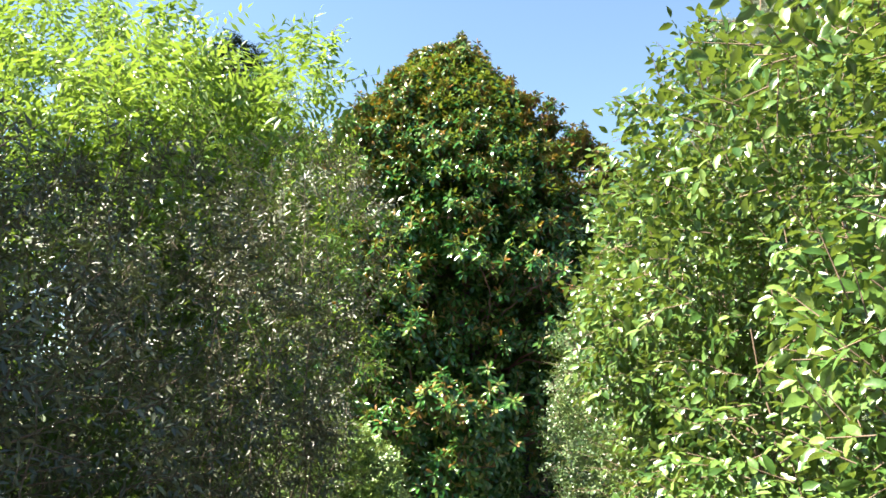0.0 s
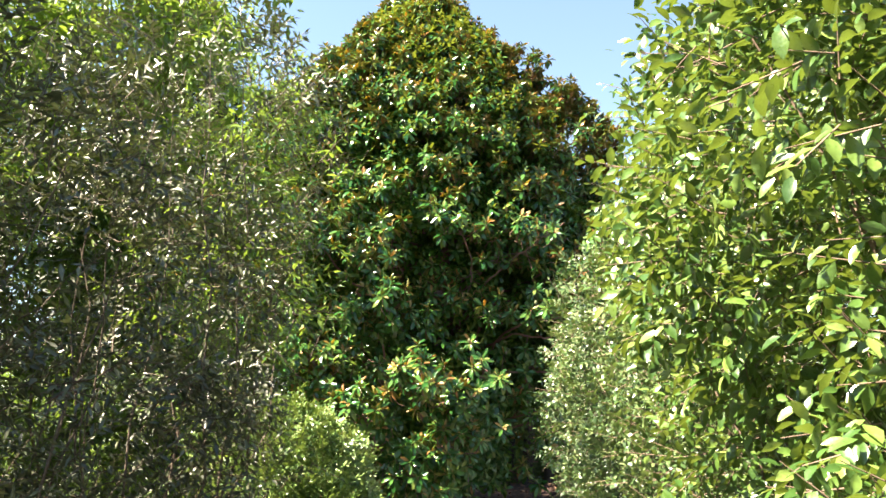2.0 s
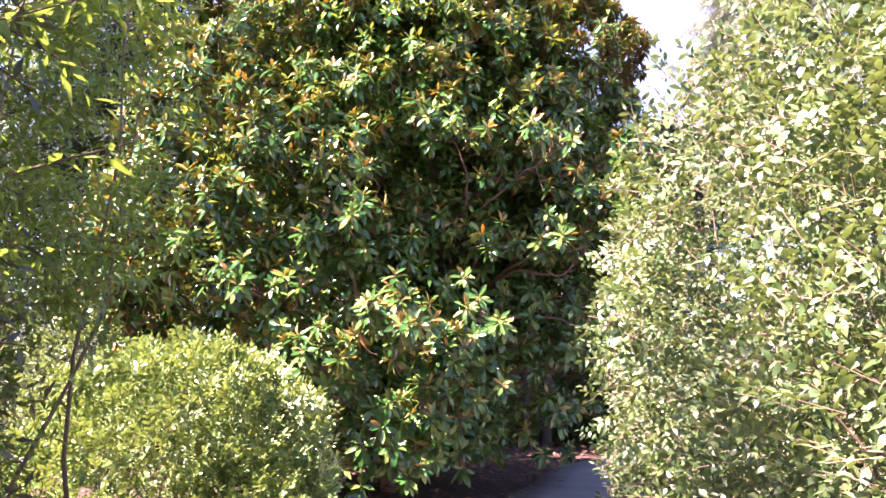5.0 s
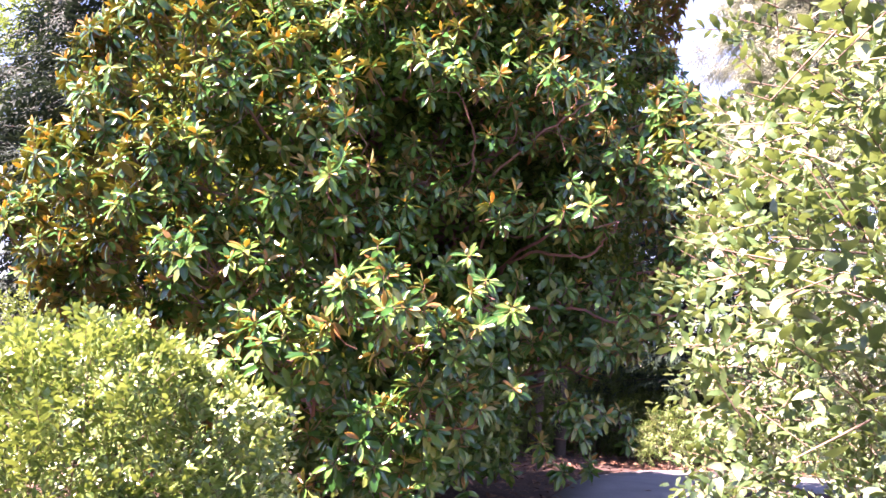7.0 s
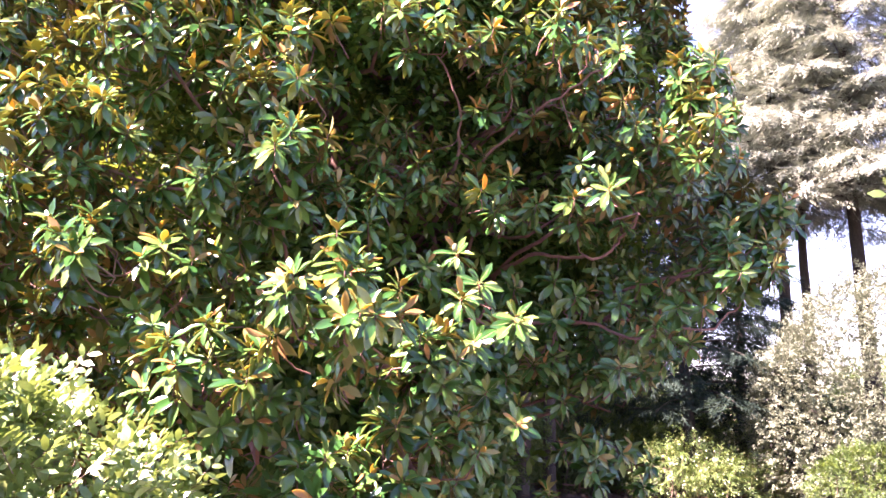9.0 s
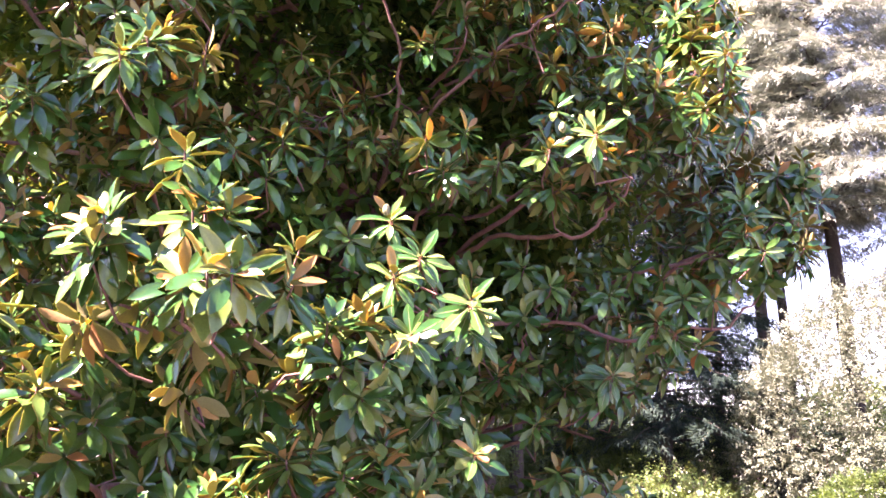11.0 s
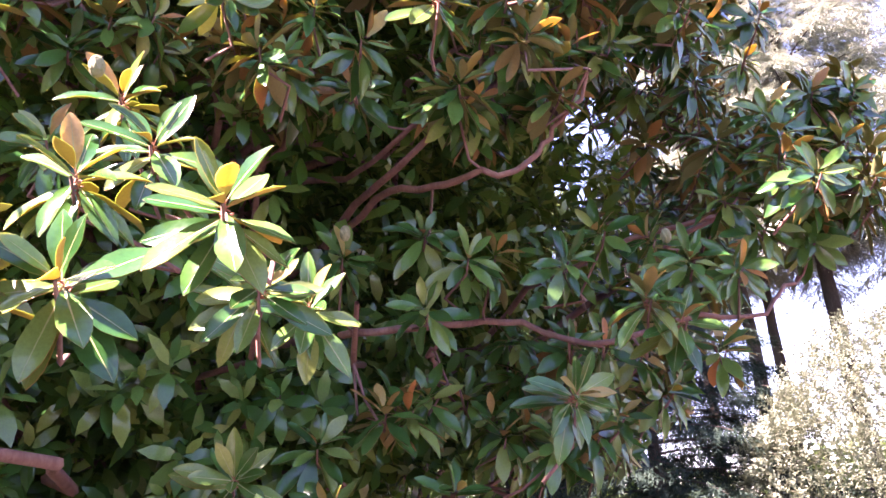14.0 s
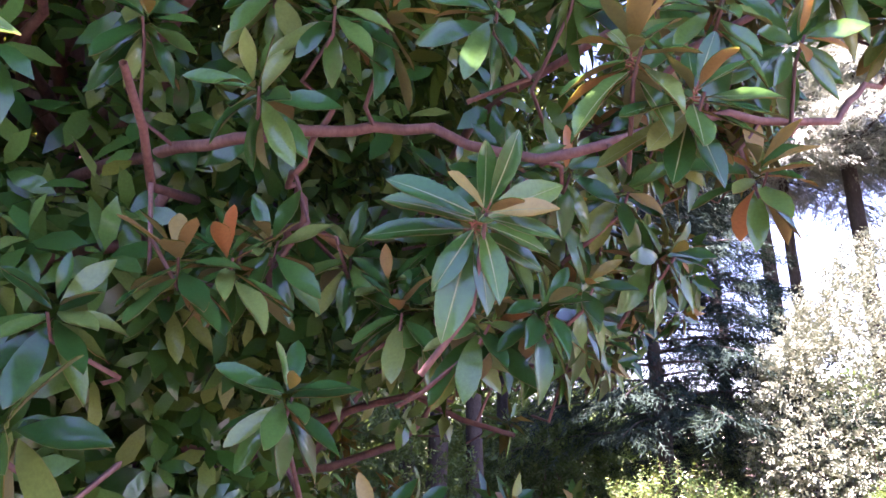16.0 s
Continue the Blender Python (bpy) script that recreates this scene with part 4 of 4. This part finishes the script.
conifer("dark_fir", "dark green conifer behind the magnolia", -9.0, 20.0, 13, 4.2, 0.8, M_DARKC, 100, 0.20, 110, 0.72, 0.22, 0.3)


def broad_tree(name, label, x, y, height, lumps, count, leaf, mat, trunk_r, depth=0.25, cut=-0.15):
    tree = thing(name, x, y, 0, label, "tree", "woodland trees")
    p = wander((x, y, -0.1), (x + 0.2, y + 0.1, height * 0.8), 12, 0.06)
    v, q = tubes([(p, taper(12, trunk_r, trunk_r * 0.3))], 9)
    part("trunk", mesh_of("trunk", v, q, [M_BARK]), tree)
    for c, r in lumps:
        s = p[np.argmin(np.abs(p[:, 2] - (c[2] - r[2] * 0.7)))]
        v, q = tubes([(wander(s, c, 8, 0.1), taper(8, trunk_r * 0.4, 0.012))], 6)
        part("limb", mesh_of("limb", v, q, [M_BARK]), tree)
    pos, nor = on_lumps(lumps, count, depth)
    ok = clumpy(pos, 0.9, cut)
    v, t, a, b = twiggy(pos[ok], nor[ok], small_leaf(0.5, 0.3, 0.15), 7, leaf * 3.2, leaf, 0.6, 0.2, 0.5, 0.1)
    part("crown", mesh_of("crown", v, t, [mat]), tree, "", "stuff")
    return tree


for tx, ty, tr, th in ((0.1, 22.7, 0.17, 11), (-0.4, 24.2, 0.15, 10), (0.68, 23.3, 0.15, 11), (1.3, 26.0, 0.14, 10), (-2.2, 26.5, 0.18, 12), (-3.6, 21.5, 0.17, 10), (-5.6, 19.0, 0.15, 8), (-1.0, 28.5, 0.2, 12), (3.0, 30.0, 0.2, 11), (-3.4, 22.8, 0.2, 12), (-4.6, 24.5, 0.2, 12), (-12.5, 23.0, 0.2, 12)):
    broad_tree("woodland_tree", "dark woodland tree with slender trunk in shade", tx, ty, th,
               [((tx - 1.0, ty, th * 0.75), (2.0, 2.0, 2.6)), ((tx + (1.0 if tx < -1 or ty > 25 else -2.0), ty + 0.8, th * 0.55), (1.6, 1.5, 1.5)), ((tx - 1.1, ty + 0.3, th * 0.6), (1.6, 1.5, 1.6))],
               4200, 0.13, M_WOODS, tr)
broad_tree("woodland_tree", "tall leafy tree beyond the shrubs", -6.5, 24.0, 10, [((-6.5, 24, 6.5), (2.6, 2.2, 3.0)), ((-7.6, 24.5, 4.0), (2.0, 1.8, 2.2)), ((-5.2, 24.5, 4.2), (2.0, 1.8, 2.4))], 2600, 0.12, M_WOODS, 0.2)


def low_bush(label, x, y, w, h, count, leaf, mat, name="background_shrub"):
    return shrub(name, label, "shrub", (x, y), [((x, y, h * 0.5), (w, w * 0.8, h * 0.5)), ((x + w * 0.6, y + 0.2, h * 0.4), (w * 0.7, w * 0.6, h * 0.42)), ((x - w * 0.55, y + 0.1, h * 0.38), (w * 0.65, w * 0.6, h * 0.4))],
                 count, small_leaf(0.5, 0.3, 0.15), 7, leaf * 3.0, leaf, mat, 5, depth=0.15, cut=-0.3, clump=1.2)


low_bush("pale sunlit shrub with small whitish-green leaves", 7.4, 22.4, 2.3, 4.6, 17000, 0.06, M_PALE)
low_bush("pale bushy shrub beneath the cedars", 11.0, 22.0, 2.4, 4.2, 10000, 0.065, M_PALE)
low_bush("low dark shrub beside the curving path", 6.2, 20.9, 1.0, 1.2, 2200, 0.05, M_WOODS)
low_bush("dark undergrowth in the shade of the trees", -1.3, 22.8, 1.5, 2.6, 2600, 0.075, M_WOODS)
low_bush("dark undergrowth in the shade of the trees", 1.7, 24.6, 1.2, 2.0, 2200, 0.075, M_WOODS)
low_bush("tall dark undergrowth among slender trunks", -2.6, 23.6, 1.5, 4.6, 3000, 0.09, M_WOODS)
low_bush("tall dark undergrowth among slender trunks", -0.2, 27.2, 1.5, 4.6, 3000, 0.09, M_WOODS)
for bx, by, bh in ((3.2, 22.3, 1.3), (4.4, 22.9, 1.0), (4.9, 25.4, 2.4)):
    shrub("undergrowth_shrub", "loose light green undergrowth shrub in broken sunlight", "shrub", (bx, by), [((bx, by, bh * 0.45), (0.9, 0.7, bh * 0.5)), ((bx + 0.6, by + 0.2, bh * 0.35), (0.6, 0.5, bh * 0.4)), ((bx - 0.5, by, bh * 0.3), (0.55, 0.5, bh * 0.35))],
          2600, plain_leaf(0.32, 0.3, 0.15), 8, 0.24, 0.06, M_WOODS if bh < 1.2 else M_BUSH, 6, depth=0.35, cut=0.05, clump=2.6, up=0.5, jitter=0.8, sag=0.3)
low_bush("sunlit green undergrowth under the trees", 0.6, 26.4, 1.6, 2.0, 2200, 0.08, M_WOODS)
low_bush("green undergrowth behind slender trunks", -2.6, 27.5, 1.8, 2.6, 2200, 0.08, M_WOODS)
low_bush("shaded undergrowth shrub at the wood's edge", 2.0, 28.0, 1.6, 2.4, 2000, 0.08, M_WOODS)
low_bush("dense dark shrub inside the thicket", -3.7, 3.3, 1.3, 2.7, 3600, 0.07, M_WOODS)
low_bush("dark evergreen shrub behind the tall shrub", -4.3, 6.2, 1.5, 3.6, 4200, 0.07, M_WOODS)
low_bush("dark evergreen shrub behind the tall shrub", -6.0, 4.2, 2.2, 4.0, 4600, 0.08, M_WOODS)
low_bush("dark evergreen shrub behind the tall shrub", -7.0, 8.5, 2.2, 2.6, 3000, 0.08, M_WOODS)
low_bush("broad green shrub beyond the round bush", -6.4, 15.5, 1.8, 2.6, 3000, 0.06, M_BUSH)
low_bush("pale green shrub behind the bush", -9.5, 16.5, 2.0, 2.4, 2400, 0.07, M_PALE)

# unseen evergreen tree, added only to cast shade on the narrow-leaved shrub
broad_tree("unseen_shade_tree", "dense dark tree out of view, added to shade the tall shrub", -5.0, 0.6, 6.5, [((-4.9, 0.2, 4.6), (1.5, 1.7, 1.5)), ((-3.7, 1.8, 4.2), (1.2, 1.6, 1.0)), ((-5.6, -0.5, 3.4), (1.3, 1.4, 1.3))], 5500, 0.11, M_WOODS, 0.16)

for bx, by, bw, bh in ((-9, 29, 3.0, 4.0), (-4.5, 31, 3.0, 5.0), (-0.5, 31.5, 2.8, 5.0), (3.2, 32.5, 2.8, 3.2), (7.5, 33.5, 3.0, 2.8), (-12, 24, 3.0, 3.6), (12.5, 31, 3.0, 2.8), (-7, 36, 3.6, 7.0), (-2, 37, 3.6, 7.0), (2.2, 38, 3.6, 6.5)):
    low_bush("dark bushy undergrowth at the wood's edge", bx, by, bw, bh, 2600, 0.13, M_WOODS)

# wood's edge all round, closing the view
for k in range(22):
    a = -0.35 + k * 2 * math.pi / 22
    d = RNG.uniform(33, 44)
    x, y = d * math.sin(a), 12 + d * math.cos(a)
    h = RNG.uniform(7, 12)
    if 0.05 < a < 0.75:
        h *= 0.55
    broad_tree("woodland_tree", "distant leafy tree at the edge of the garden", x, y, h,
               [((x, y, h * 0.62), (2.8, 2.8, h * 0.38)), ((x + 2.2, y + 0.5, h * 0.35), (2.4, 2.2, h * 0.3)), ((x - 2.2, y - 0.4, h * 0.32), (2.4, 2.2, h * 0.3)), ((x, y, h * 0.18), (3.2, 2.6, h * 0.17))], 900, 0.36, M_WOODS, 0.2, 0.2, -0.4)
